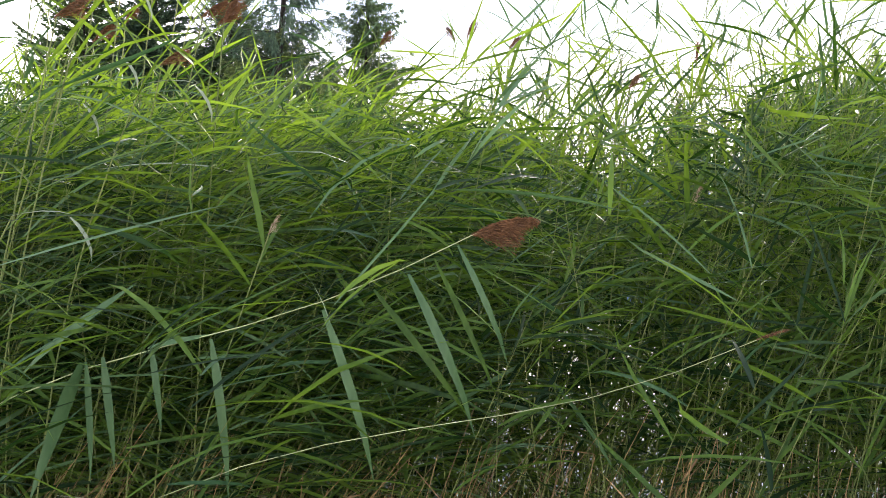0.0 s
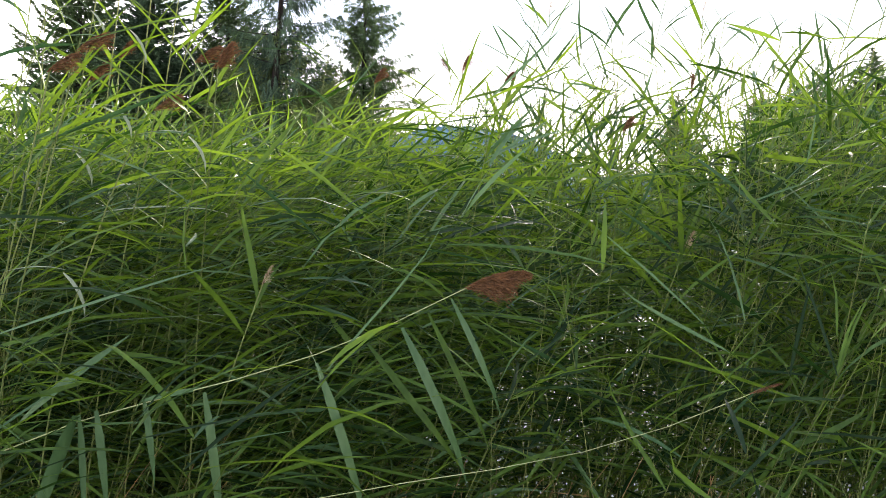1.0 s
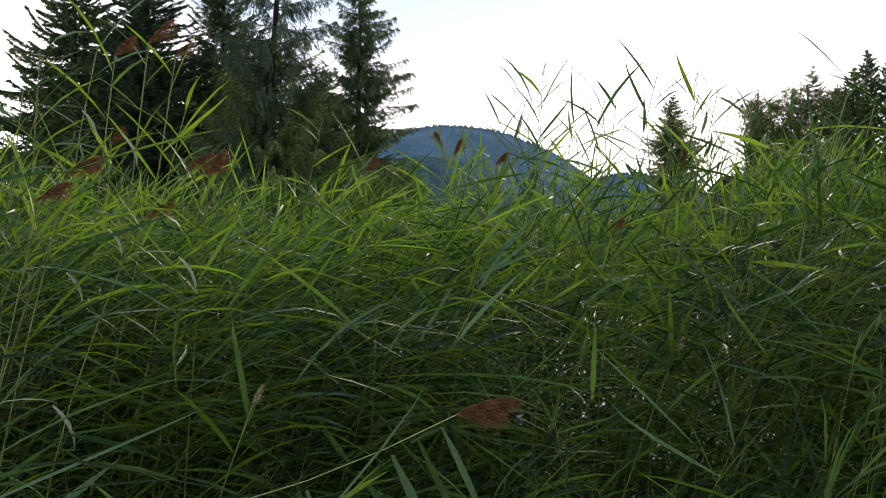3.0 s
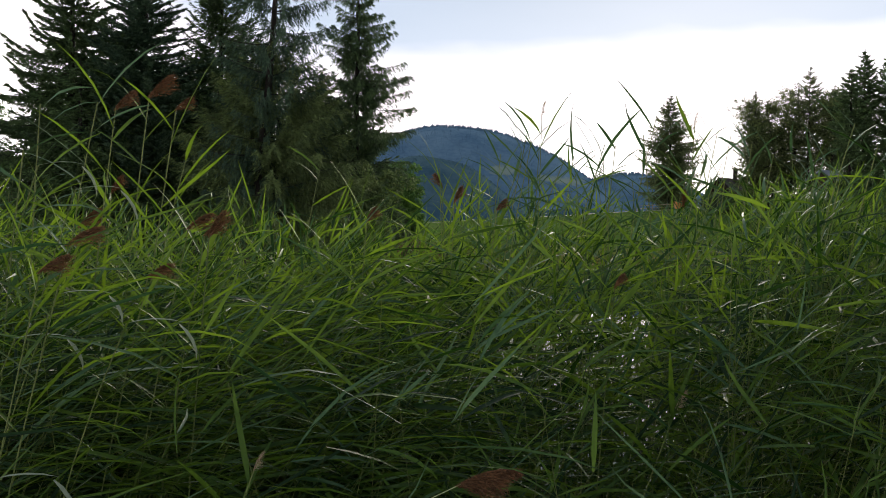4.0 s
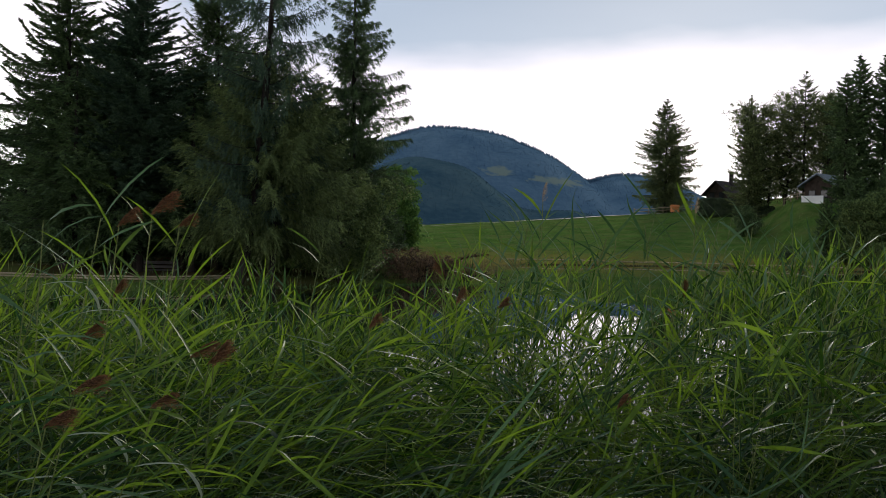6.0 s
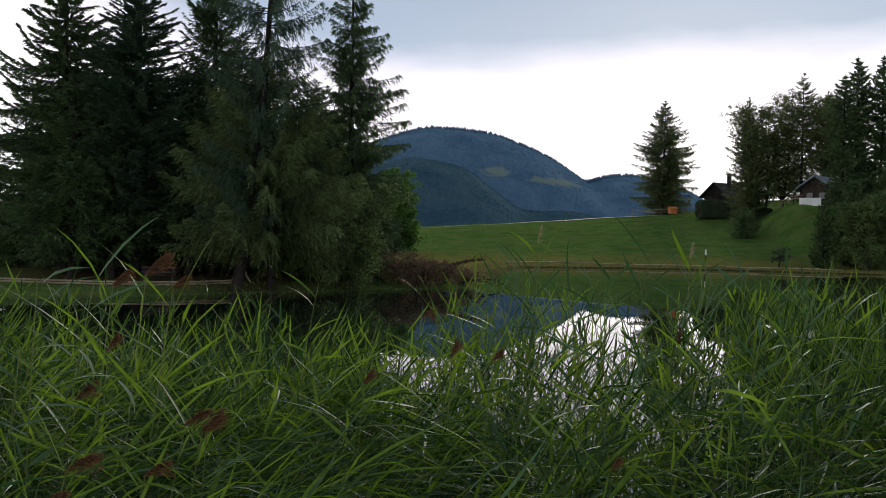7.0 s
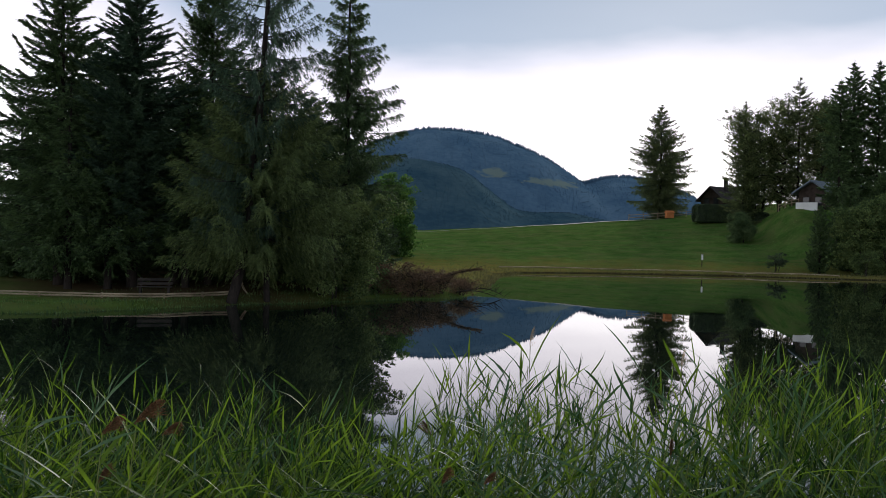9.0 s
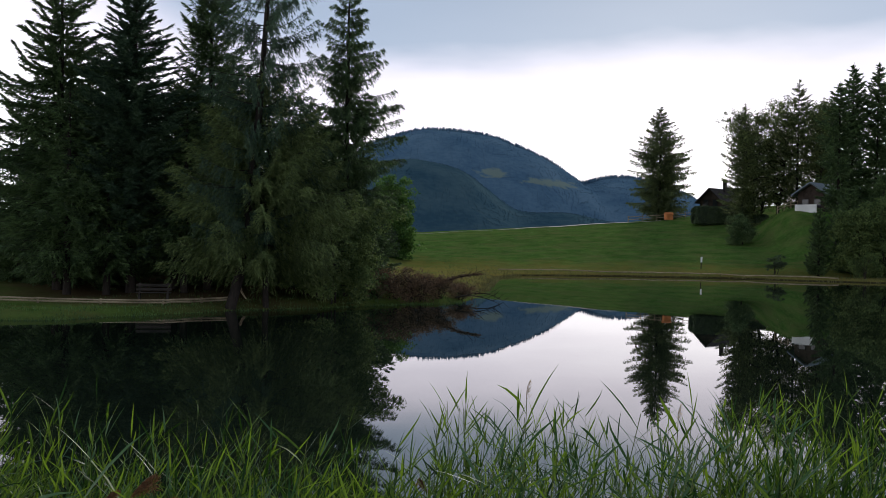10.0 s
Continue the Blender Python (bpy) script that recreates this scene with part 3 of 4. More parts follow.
# the next two larches borrow darker needles: their silhouette tone put into the colour
conifer("larch", "slender larch with wispy grey-green twigs", spot(-11.6, 48.0), 18.0, 2.5, 4.0, 13, whorl=0.50, per=9, fill=6, droop=0.1, up=0.4, hang=0.6, spacing=0.026, tuft=0.15, wide=0.036, needles=NEEDLES, trunk_r=0.2, power=0.5)
conifer("larch", "leaning old larch with drooping open boughs over the water", spot(-9.36, 43.0), 20.0, 3.5, 3.4, 14, whorl=0.70, per=5, fill=4, droop=0.20, up=0.24, hang=1.5, spacing=0.025, tuft=0.13, wide=0.034, needles=NEEDLES_BLUE, trunk_r=0.22, lean=(1.65, 0.6), sweep=0.6, gap=0.18, power=0.42, twig=0.10, extra=0.16, splay=0.6)
conifer("spruce", "tall open spruce with ragged horizontal boughs", spot(-4.95, 49.0), 16.2, 5.6, 0.8, 15, most=2.7, whorl=0.52, per=6, fill=8, droop=0.34, up=0.20, hang=1.15, spacing=0.020, tuft=0.14, wide=0.034, twig=0.14, extra=0.10, splay=0.8, trunk_r=0.2, gap=0.06, power=0.9)
for i, (px, py, ph, pr) in enumerate(((-17.6, 49.5, 12.2, 4.4), (-11.5, 51.5, 10.8, 4.2), (-7.6, 52.0, 10.2, 3.8), (-22.0, 50.5, 8.6, 3.4), (-13.4, 48.6, 10.6, 3.8), (-15.6, 45.2, 6.8, 3.0), (-20.5, 55, 10, 4.0), (-10.2, 56, 9, 3.6), (-4.6, 50.4, 9.2, 2.8), (-17.3, 44.8, 9.6, 3.6), (-12.3, 46.4, 9.0, 3.2), (-6.6, 47.6, 9.4, 3.2), (-23.5, 57, 8.5, 3.6), (-17.0, 56, 8.5, 4.0), (-13.5, 57, 8.5, 4.0), (-7.5, 58, 8.0, 3.6), (-26.5, 52, 8.0, 3.4))):
    conifer("spruce", "dark spruce within the grove", spot(px, py), ph, pr, 1.7 if py < 49 else 0.25, 16 + i, per=8, fill=4, whorl=0.42, trunk_r=0.18, spacing=0.06, tuft=0.17, wide=0.052, droop=0.2, up=0.25, hang=0.5, power=0.75, group="inner spruces of the grove")
conifer("larch", "low drooping larch under the grove's edge", spot(-8.0, 44.2), 10.6, 5.4, 2.5, 26, most=4.5, whorl=0.46, per=9, fill=6, droop=0.34, up=0.24, hang=0.8, spacing=0.034, tuft=0.15, wide=0.034, needles=NEEDLES_LARCH, trunk_r=0.13, power=0.6)
leafy("willow_bush", "grey-green willow bush hanging over the pond's bank", spot(-5.4, 46.5), 4.9, 2.5, 21, stems=7, leaf=0.15, count=24000, mat=WILLOW, clumps=170, clump=0.55, trunk_r=0.12, category="bush", low=0.05)
for i, (px, py, ph, pr) in enumerate(((-8.6, 109.0, 4.6, 2.6), (-6.4, 110.5, 3.0, 1.6), (-11.6, 107.5, 5.2, 3.0))):
    leafy("bush", "dark green undergrowth below the young tree", spot(px, py), ph, pr, 150 + i, stems=6, leaf=0.24, count=7000, mat=HEDGE, clumps=160, clump=0.7, trunk_r=0.08, category="bush", low=0.03, group="meadow-edge bushes")
leafy("young_tree", "young broad-leaved tree with bright green leaves", spot(-5.0, 112.0), 9.4, 2.1, 22, stems=4, leaf=0.30, count=26000, mat=LEAF, clumps=420, clump=0.62, limb_n=110, trunk_r=0.12, low=0.02)
for i, (px, py, ph, pr) in enumerate(((-2.5, 49.9, 1.5, 1.2), (-1.7, 50.1, 1.2, 1.1), (-1.0, 50.5, 1.35, 1.0), (-0.2, 51.2, 1.0, 1.0), (0.9, 53.2, 0.8, 0.9), (-3.4, 49.4, 1.3, 1.2))):
    leafy("bush", "low twiggy reddish brown bush on the pond's bank", spot(px, py), ph, pr, 230 + i, stems=9, leaf=0.085, count=3800, mat=RED_BUSH, clumps=150, clump=0.32, trunk_r=0.07, category="bush", low=0.05, group="bank bushes", limb_n=45)
leafy("birch", "light-leaved birch behind the dark spruces", spot(-25.5, 53.0), 9.2, 2.3, 25, stems=1, leaf=0.13, count=11000, mat=LEAF, clumps=90, clump=0.5, trunk_r=0.1)

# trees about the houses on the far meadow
conifer("spruce", "solitary open spruce on the crest of the meadow", spot(33.9, 153), 17.9, 9.0, 0.4, 31, most=5.0, whorl=0.56, per=8, fill=10, droop=0.24, up=0.16, hang=0.8, spacing=0.046, tuft=0.20, wide=0.056, twig=0.24, gap=0.05, trunk_r=0.25, power=0.85, needles=NEEDLES_BACKLIT)
for i, (px, py, ph, pr) in enumerate(((41.2, 134, 17.6, 7), (42.8, 138, 13.5, 7), (48.6, 134, 18.5, 7), (53.2, 137, 16.5, 7))):
    conifer("spruce", "tall spruce in the row behind the houses", spot(px, py), ph, pr, 0.8, 40 + i, most=3.1, whorl=0.64, per=6, fill=7, droop=0.20, up=0.28, hang=0.5, spacing=0.058, tuft=0.26, wide=0.062, twig=0.26, gap=0.06, trunk_r=0.2, power=0.9, needles=NEEDLES_BACKLIT, group="spruces by the houses")
for i, (px, py, ph, pr) in enumerate(((43.2, 135, 17.3, 2.6), (44.6, 137, 17.2, 2.8), (46.3, 135, 17.4, 3.2), (47.6, 138, 17.6, 3.0), (51.0, 135, 17.2, 3.0), (53.0, 136, 17.8, 3.0))):
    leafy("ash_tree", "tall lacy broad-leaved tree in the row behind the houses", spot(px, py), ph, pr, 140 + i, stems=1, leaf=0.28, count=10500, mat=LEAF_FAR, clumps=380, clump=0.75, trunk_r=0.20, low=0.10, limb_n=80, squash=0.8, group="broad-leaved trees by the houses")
for i, (px, py, ph, pr) in enumerate(((47.4, 117, 20.5, 7), (49.8, 119, 22.0, 8), (52.4, 118, 22.5, 8), (55.2, 117, 22.0, 8))):
    conifer("spruce", "tall dense dark spruce by the pond's end", spot(px, py), ph, pr, 5.0 if i == 0 else 0.4, 50 + i, most=2.7, whorl=0.60, per=8, fill=9, droop=0.26, up=0.30, hang=0.5, spacing=0.085, tuft=0.34, wide=0.105, twig=0.26, trunk_r=0.22, power=0.9, group="spruces by the pond's end")
for i, (px, py, ph, pr) in enumerate(((41.2, 106.5, 7.4, 1.5), (45.5, 109.0, 9.5, 2.8), (49.5, 109.5, 11.0, 3.2))):
    conifer("conifer_bush", "dense dark conifer branched down to the bank", spot(px, py), ph, pr, 0.05, 60 + i, whorl=0.36, per=9, fill=6, droop=0.1, up=0.5, hang=0.3, spacing=0.09, tuft=0.28, wide=0.10, trunk_r=0.15, power=0.5, category="conifer bush", group="conifers on the end bank")
for i, (px, py, ph, pr) in enumerate(((44.6, 104.5, 8.2, 2.4), (48.0, 104.0, 9.6, 2.8))):
    leafy("alder", "broad dull green alder by the water's end", spot(px, py), ph, pr, 66 + i, stems=3, leaf=0.28, count=14000, mat=WILLOW, clumps=240, clump=0.8, trunk_r=0.16, low=0.02, limb_n=40, group="alders by the water's end")
leafy("shrub", "small grey-green shrub at the water's edge", spot(43.5, 100.3), 2.6, 1.6, 69, stems=5, leaf=0.16, count=5000, mat=WILLOW, clumps=80, clump=0.4, trunk_r=0.07, category="bush", low=0.03)
leafy("round_bush", "round clipped dark green bush in the meadow", spot(38.6, 126), 3.8, 1.75, 63, stems=4, leaf=0.19, count=12000, mat=BUSH, clumps=220, clump=0.6, trunk_r=0.1, category="bush", low=0.05)
leafy("shrub", "thin low shrub in the meadow", spot(36.6, 107), 2.4, 1.0, 64, stems=4, leaf=0.16, count=1800, mat=HEDGE, clumps=50, clump=0.3, trunk_r=0.07, category="bush", low=0.05)


def hedge(at, length, depth, height, seed, label="clipped dark green hedge before the dark house"):
    """A clipped hedge: a dense skin of leaves round a twiggy body with rounded edges."""
    rng = np.random.default_rng(seed)
    root = thing("hedge", label, "hedge", at)
    body = boxed(-length / 2 + 0.15, length / 2 - 0.15, -depth / 2 + 0.15, depth / 2 - 0.15, 0, height - 0.15, bevel=0.2)
    part("twiggy_body", body, HEDGE, root)
    n = 9000
    p = rng.uniform(-1, 1, (n, 3))
    ax = rng.integers(0, 3, n)
    p[np.arange(n), ax] = np.sign(p[np.arange(n), ax])
    p /= (np.abs(p) ** 6).sum(1)[:, None] ** (1 / 6)
    c = p * np.array([length / 2, depth / 2, height / 2]) * rng.normal(0.99, 0.02, (n, 1)) + np.array([0, 0, height / 2])
    c[:, 2] = np.clip(c[:, 2], 0.02, None)
    v, f = lozenges(c, p + rng.normal(0, 0.7, (n, 3)), rng.uniform(0.14, 0.3, n), rng.uniform(0.08, 0.16, n), rng)
    put("foliage", mesh_from("foliage", v, f, HEDGE), root)


hedge(spot(39.5, 140), 7.4, 2.2, 2.6, 71)
hedge(spot(42.9, 134), 3.4, 1.4, 1.5, 72, "low dark hedge below the spruces")


def dead_branch(at, turn, reach, seed, lift=0.0, withered=0):
    """A bare branch that has fallen from the bank into the water."""
    rng = np.random.default_rng(seed)
    root = thing("dead_branch", "bare dead branch lying from the bank into the pond", "branch", at, turn)
    q = np.linspace(0, 1, 8)
    line = np.stack([q * reach, 0.15 * np.sin(q * 4), 0.30 + 0.22 * np.sin(q * 3.1) + (lift - 0.32) * q], -1)
    put("stem", mesh_from("stem", *tube(line, 0.035 * (1 - 0.8 * q) + 0.004, 6, 0.2, rng), BARK), root)
    for k in range(11):
        p = line[rng.integers(1, 8)]
        e = p + np.array([rng.uniform(0.1, 0.6), rng.uniform(-0.4, 0.4), rng.uniform(0.0, 0.5)])
        put("twig", mesh_from("twig", *tube(np.stack([p, (p + e) / 2 + rng.normal(0, 0.04, 3), e]), np.array([0.014, 0.010, 0.004]), 4), BARK), root)
    if withered:
        s = rng.random(withered)
        c = np.stack([np.interp(s, q, line[:, k]) for k in range(3)], -1) + rng.normal(0, 0.09, (withered, 3)) * (1.1 - s)[:, None]
        d = np.stack([np.ones(withered), rng.normal(0, 0.7, withered), rng.normal(-0.2, 0.6, withered)], -1)
        put("withered_needles", mesh_from("withered_needles", *tufts(c, d, rng.uniform(0.1, 0.24, withered), rng.uniform(0.02, 0.04, withered), rng), RED_BUSH), root, "rusty brown withered needles")


dead_branch((-0.8, 50.3, 0.35), 4, 2.9, 9, 1.25, 900)
dead_branch((0.7, 50.6, 0.05), 8, 2.3, 5)
dead_branch((1.5, 53.6, 0.05), -6, 1.9, 6)


# ---- built things on the banks ----
def beam(p, q, r, sides=6, seed=0):
    rng = np.random.default_rng(seed)
    p, q = np.array(p, float), np.array(q, float)
    t = np.linspace(0, 1, 5)[:, None]
    return tube(p + (q - p) * t + rng.normal(0, r * 0.15, (5, 3)), np.full(5, r) * rng.uniform(0.85, 1.1, 5), sides, 0.15, rng)


def rail_fence(label, posts, rails, rail_r, post_r, height, seed, group=""):
    """Posts in the ground with split rails from post to post."""
    x0, y0 = posts[0]
    o = np.array([x0, y0, float(ground_z(x0, y0))])
    root = thing("fence", label, "fence", tuple(o), 0, group)
    pts = [np.array([x, y, float(ground_z(x, y))]) - o for x, y in posts]
    for k, p in enumerate(pts):
        put("post", mesh_from("post", *beam(p - (0, 0, 0.2), p + (0, 0, height), post_r, 6, seed + k), WOOD), root)
    for k, (p, q) in enumerate(zip(pts, pts[1:])):
        for r in rails:
            put("rail", mesh_from("rail", *beam(p + (0, -post_r, r), q + (0, -post_r, r), rail_r, 6, seed * 3 + k), WOOD), root)
    return root


def line_between(a, b, n):
    return [(a[0] + (b[0] - a[0]) * k / n, a[1] + (b[1] - a[1]) * k / n) for k in range(n + 1)]


rail_fence("low fence of weathered split logs along the bank path", line_between((-24.5, 39.6), (-11.9, 41.5), 5) + line_between((-10.6, 42.9), (-9.6, 43.8), 1), (0.09, 0.19), 0.042, 0.05, 0.24, 3)
rail_fence("low pale log rail along the far bank path", line_between((6.0, 104.5), (28.0, 105.6), 9)[:-1] + line_between((28.0, 105.6), (40.5, 99.4), 6), (0.11,), 0.07, 0.05, 0.13, 5)
rail_fence("two-rail wooden fence on the crest of the meadow", line_between((28.2, 148.5), (39.6, 150.5), 5), (0.45, 0.85), 0.06, 0.07, 1.0, 7)
rail_fence("wooden garden fence beside the house", line_between((44.7, 130.2), (47.5, 130.6), 3), (0.5, 0.85), 0.06, 0.07, 1.0, 9)


def bench(at, turn):
    root = thing("bench", "dark weathered wooden bench facing the pond", "bench", at, turn)
    for x in (-0.6, 0.6):
        part("leg", boxed(x - 0.05, x + 0.05, -0.22, 0.24, 0, 0.42, bevel=0.01), BENCH_WOOD, root)
        part("back_post", boxed(x - 0.04, x + 0.04, 0.22, 0.29, 0.0, 0.86, bevel=0.01), BENCH_WOOD, root)
    for y in (-0.17, -0.02, 0.13):
        part("seat_board", boxed(-0.75, 0.75, y - 0.065, y + 0.065, 0.422, 0.465, bevel=0.008), BENCH_WOOD, root)
    for z in (0.58, 0.76):
        part("back_board", boxed(-0.75, 0.75, 0.185, 0.218, z - 0.065, z + 0.065, bevel=0.008), BENCH_WOOD, root)


bench(spot(-12.75, 43.0), 12)


def trestle(at):
    root = thing("trestle", "small pale wooden trestle beside the larch", "trestle", at, 20)
    for k, s in enumerate((-1, 1)):
        put("leg", mesh_from("leg", *beam((0.28 * s, -0.2, 0), (0.02 * s, 0, 0.5), 0.035, 6, k), WOOD), root)
        put("leg", mesh_from("leg", *beam((0.35 * s, 0.5, 0), (0.02 * s, 0.4, 0.48), 0.03, 6, k + 3), WOOD), root)
    put("crossbar", mesh_from("crossbar", *beam((-0.4, -0.05, 0.30), (0.1, 0.1, 0.5), 0.04, 6, 8), WOOD), root)


trestle(spot(-9.35, 45.0))


def marker(at):
    root = thing("marker_post", "slim grey post with a white plate on the far bank", "post", at)
    put("pole", mesh_from("pole", *beam((0, 0, -0.2), (0, 0, 1.45), 0.05, 7, 2), WOOD_DARK), root)
    part("plate", boxed(-0.10, 0.10, -0.075, -0.052, 0.80, 1.42, bevel=0.006), WHITE_PAINT, root)


marker(spot(29.4, 110.5))


def orange_box(at):
    root = thing("shed_box", "small orange wooden box with a pitched lid", "box", at, 10)
    part("body", boxed(-0.55, 0.55, -0.45, 0.45, 0.1, 0.95, bevel=0.03), ORANGE, root)
    for x in (-0.42, 0.42):
        part("foot", boxed(x - 0.06, x + 0.06, -0.35, 0.35, 0, 0.1), WOOD_DARK, root)
    bm = bmesh.new()
    v = [bm.verts.new(p) for p in ((-0.65, -0.55, 0.955), (0.65, -0.55, 0.955), (0.65, 0.55, 0.955), (-0.65, 0.55, 0.955), (-0.65, 0, 1.25), (0.65, 0, 1.25))]
    for f in ((0, 3, 2, 1), (0, 1, 5, 4), (2, 3, 4, 5), (0, 4, 3), (1, 2, 5)):
        bm.faces.new([v[i] for i in f])
    part("lid", bm, ORANGE, root)


orange_box(spot(34.4, 148.6))


def gable_house(name, label, at, turn, w, d, eave, ridge, wall_mat, roof_mat, overhang=0.7, plinth=0.0, balcony=False, chimney=None, stack_mat=None):
    """Timber house, gable towards -y: walls, plinth, two roof slopes, windows, balcony, chimney."""
    root = thing(name, label, "house", at, turn)
    bm = bmesh.new()
    lo = [bm.verts.new(p) for p in ((-w / 2, -d / 2, plinth), (w / 2, -d / 2, plinth), (w / 2, d / 2, plinth), (-w / 2, d / 2, plinth))]
    hi = [bm.verts.new(p) for p in ((-w / 2, -d / 2, eave), (w / 2, -d / 2, eave), (w / 2, d / 2, eave), (-w / 2, d / 2, eave), (0, -d / 2, ridge), (0, d / 2, ridge))]
    for f in ((lo[0], lo[1], hi[1], hi[4], hi[0]), (lo[2], lo[3], hi[3], hi[5], hi[2]), (lo[1], lo[2], hi[2], hi[1]), (lo[3], lo[0], hi[0], hi[3]), (lo[3], lo[2], lo[1], lo[0])):
        bm.faces.new(f)
    wall = part("wall", bm, wall_mat, root)
    if plinth:
        part("plinth", boxed(-w / 2 - 0.05, w / 2 + 0.05, -d / 2 - 0.05, d / 2 + 0.05, -0.8, plinth - 0.004), STONE, root)
    slope = (ridge - eave) / (w / 2)
    for s in (-1, 1):
        bm = bmesh.new()
        x1 = s * (w / 2 + overhang)
        z1 = eave - slope * overhang
        a = [bm.verts.new(p) for p in ((0, -d / 2 - overhang, ridge + 0.03), (x1, -d / 2 - overhang, z1 + 0.03), (x1, d / 2 + overhang, z1 + 0.03), (0, d / 2 + overhang, ridge + 0.03))]
        b = [bm.verts.new(v.co + Vector((0, 0, 0.2))) for v in a]
        bm.faces.new(a), bm.faces.new(b)
        for k in range(4):
            bm.faces.new((a[k], a[(k + 1) % 4], b[(k + 1) % 4], b[k]))
        bmesh.ops.recalc_face_normals(bm, faces=bm.faces[:])
        part("roof_slope", bm, roof_mat, root)
    for x, z in ((-w * 0.22, plinth + 1.0), (w * 0.22, plinth + 1.0)):
        win = part("window", boxed(x - 0.5, x + 0.5, -d / 2 - 0.04, -d / 2 + 0.02, z, z + 1.15), BARK, root)
        part("pane", boxed(x - 0.42, x + 0.42, -d / 2 - 0.055, -d / 2 - 0.042, z + 0.08, z + 1.07), GLASS_DARK, win)
    if balcony:
        bal = part("balcony", boxed(-w / 2 + 0.2, w / 2 - 0.6, -d / 2 - 1.2, -d / 2 - 0.06, plinth + 0.35, plinth + 0.5), WOOD, root)
        part("parapet", boxed(-w / 2 + 0.2, w / 2 - 0.6, -d / 2 - 1.26, -d / 2 - 1.204, plinth + 0.3, plinth + 1.35, bevel=0.01), PLASTER, bal)
        # dark block in the gap under the balcony; the gap's shade is its colour
        part("gap_shade_block", boxed(-w / 2 + 0.3, w / 2 - 0.7, -d / 2 - 1.1, -d / 2 - 0.06, -0.8, plinth - 0.45), WOOD_DARK, root)
    if chimney:
        cx, cy, ch = chimney
        stack = part("chimney", boxed(cx - 0.26, cx + 0.26, cy - 0.26, cy + 0.26, ridge - 1.2, ridge + ch, bevel=0.02), stack_mat or STONE, root)
        part("cap", boxed(cx - 0.33, cx + 0.33, cy - 0.33, cy + 0.33, ridge + ch + 0.002, ridge + ch + 0.12), stack_mat or STONE, stack)
    return root


gable_house("house", "dark timber house behind a clipped hedge", spot(45.1, 158), -50, 4.0, 6.0, 2.0, 3.75, WOOD_DARK, ROOF_DARK, 0.6, 0.0, False, (0.6, 0.0, 1.6), ROOF_DARK)
gable_house("house", "dark timber house with a grey roof and white balcony", (50.3, 129, 6.7), -45, 3.7, 7.0, 3.9, 5.1, WOOD_DARK, ROOF, 0.7, 1.0, True)
gable_house("house", "low wing of the timber house with a grey roof", (53.4, 130.5, 7.0), 90, 4.5, 6.2, 3.1, 4.7, WOOD_DARK, ROOF, 0.6, 0.6, False, (0.0, 1.2, 0.9))


def crest_path():
    """The pale track along the meadow's crest."""
    xs = np.linspace(-4, 33, 40)
    rows = []
    half = 0.10 + 0.40 * smoothstep(6, 16, xs)
    for dy in (-half, half):
        y = 145.6 + 0.10 * (xs - 12) + dy
        rows.append(np.stack([xs, y, ground_z(xs, y) + 0.06], -1))
    v = np.concatenate(rows)
    i = np.arange(39)
    tagged(put("path", mesh_from("path", v, np.stack([i, i + 1, i + 41, i + 40], -1), PATH)), "pale gravel track along the meadow's crest", "path", kind="structure")


crest_path()


def bank_grass(label, seed, count, y0, y1, reach, low, high, wide, mat):
    """Tufts of grass along the shores."""
    rng = np.random.default_rng(seed)
    x, y = rng.uniform(-27, 47, count), rng.uniform(y0, y1, count)
    d = pond_distance(x, y)
    clump = ripple(2.3 * x, 2.1 * y) + rng.normal(0, 0.5, count)
    ok = (d > -0.45) & (d < reach * 4) & (rng.random(count) < np.exp(-np.clip(d, 0, 9) / reach) + 0.05) & (clump > -0.6)
    x, y = x[ok], y[ok]
    n = len(x)
    L = rng.uniform(low, high, n)
    c = np.stack([x, y, np.maximum(ground_z(x, y), 0) + L * 0.4], -1)
    v, f = tufts(c, np.stack([rng.normal(0, 0.35, n), rng.normal(0, 0.35, n), np.ones(n)], -1), L, wide * rng.uniform(0.6, 1.4, n), rng)
    tagged(put("grass", mesh_from("grass", v, f, mat)), label, "grass", kind="stuff")


bank_grass("uncut green grass along the pond's near bank", 91, 200000, 30, 52, 1.5, 0.05, 0.17, 0.026, GRASS)
bank_grass("tall olive and tan grass on the far bank", 92, 120000, 62, 109, 1.6, 0.12, 0.38, 0.045, GRASS_DRY)


def meadow_grass():
    """Rough tufts that break up the mown slope."""
    rng = np.random.default_rng(95)
    count = 42000
    y = rng.uniform(103, 149, count)
    x = rng.uniform(-0.02, 0.45, count) * y
    keep = ripple(0.8 * x, 0.9 * y) + ripple(2.9 * x, 2.3 * y) + rng.normal(0, 0.7, count) > 0.0
    x, y = x[keep], y[keep]
    n = len(x)
    L = rng.uniform(0.04, 0.13, n)
    c = np.stack([x, y, ground_z(x, y) + L * 0.35], -1)
    v, f = tufts(c, np.stack([rng.normal(0, 0.6, n), rng.normal(0, 0.6, n), np.ones(n)], -1), L, rng.uniform(0.03, 0.09, n), rng)
    tagged(put("grass", mesh_from("grass", v, f, GRASS)), "short tufted grass on the sloping meadow", "grass", kind="stuff")


meadow_grass()


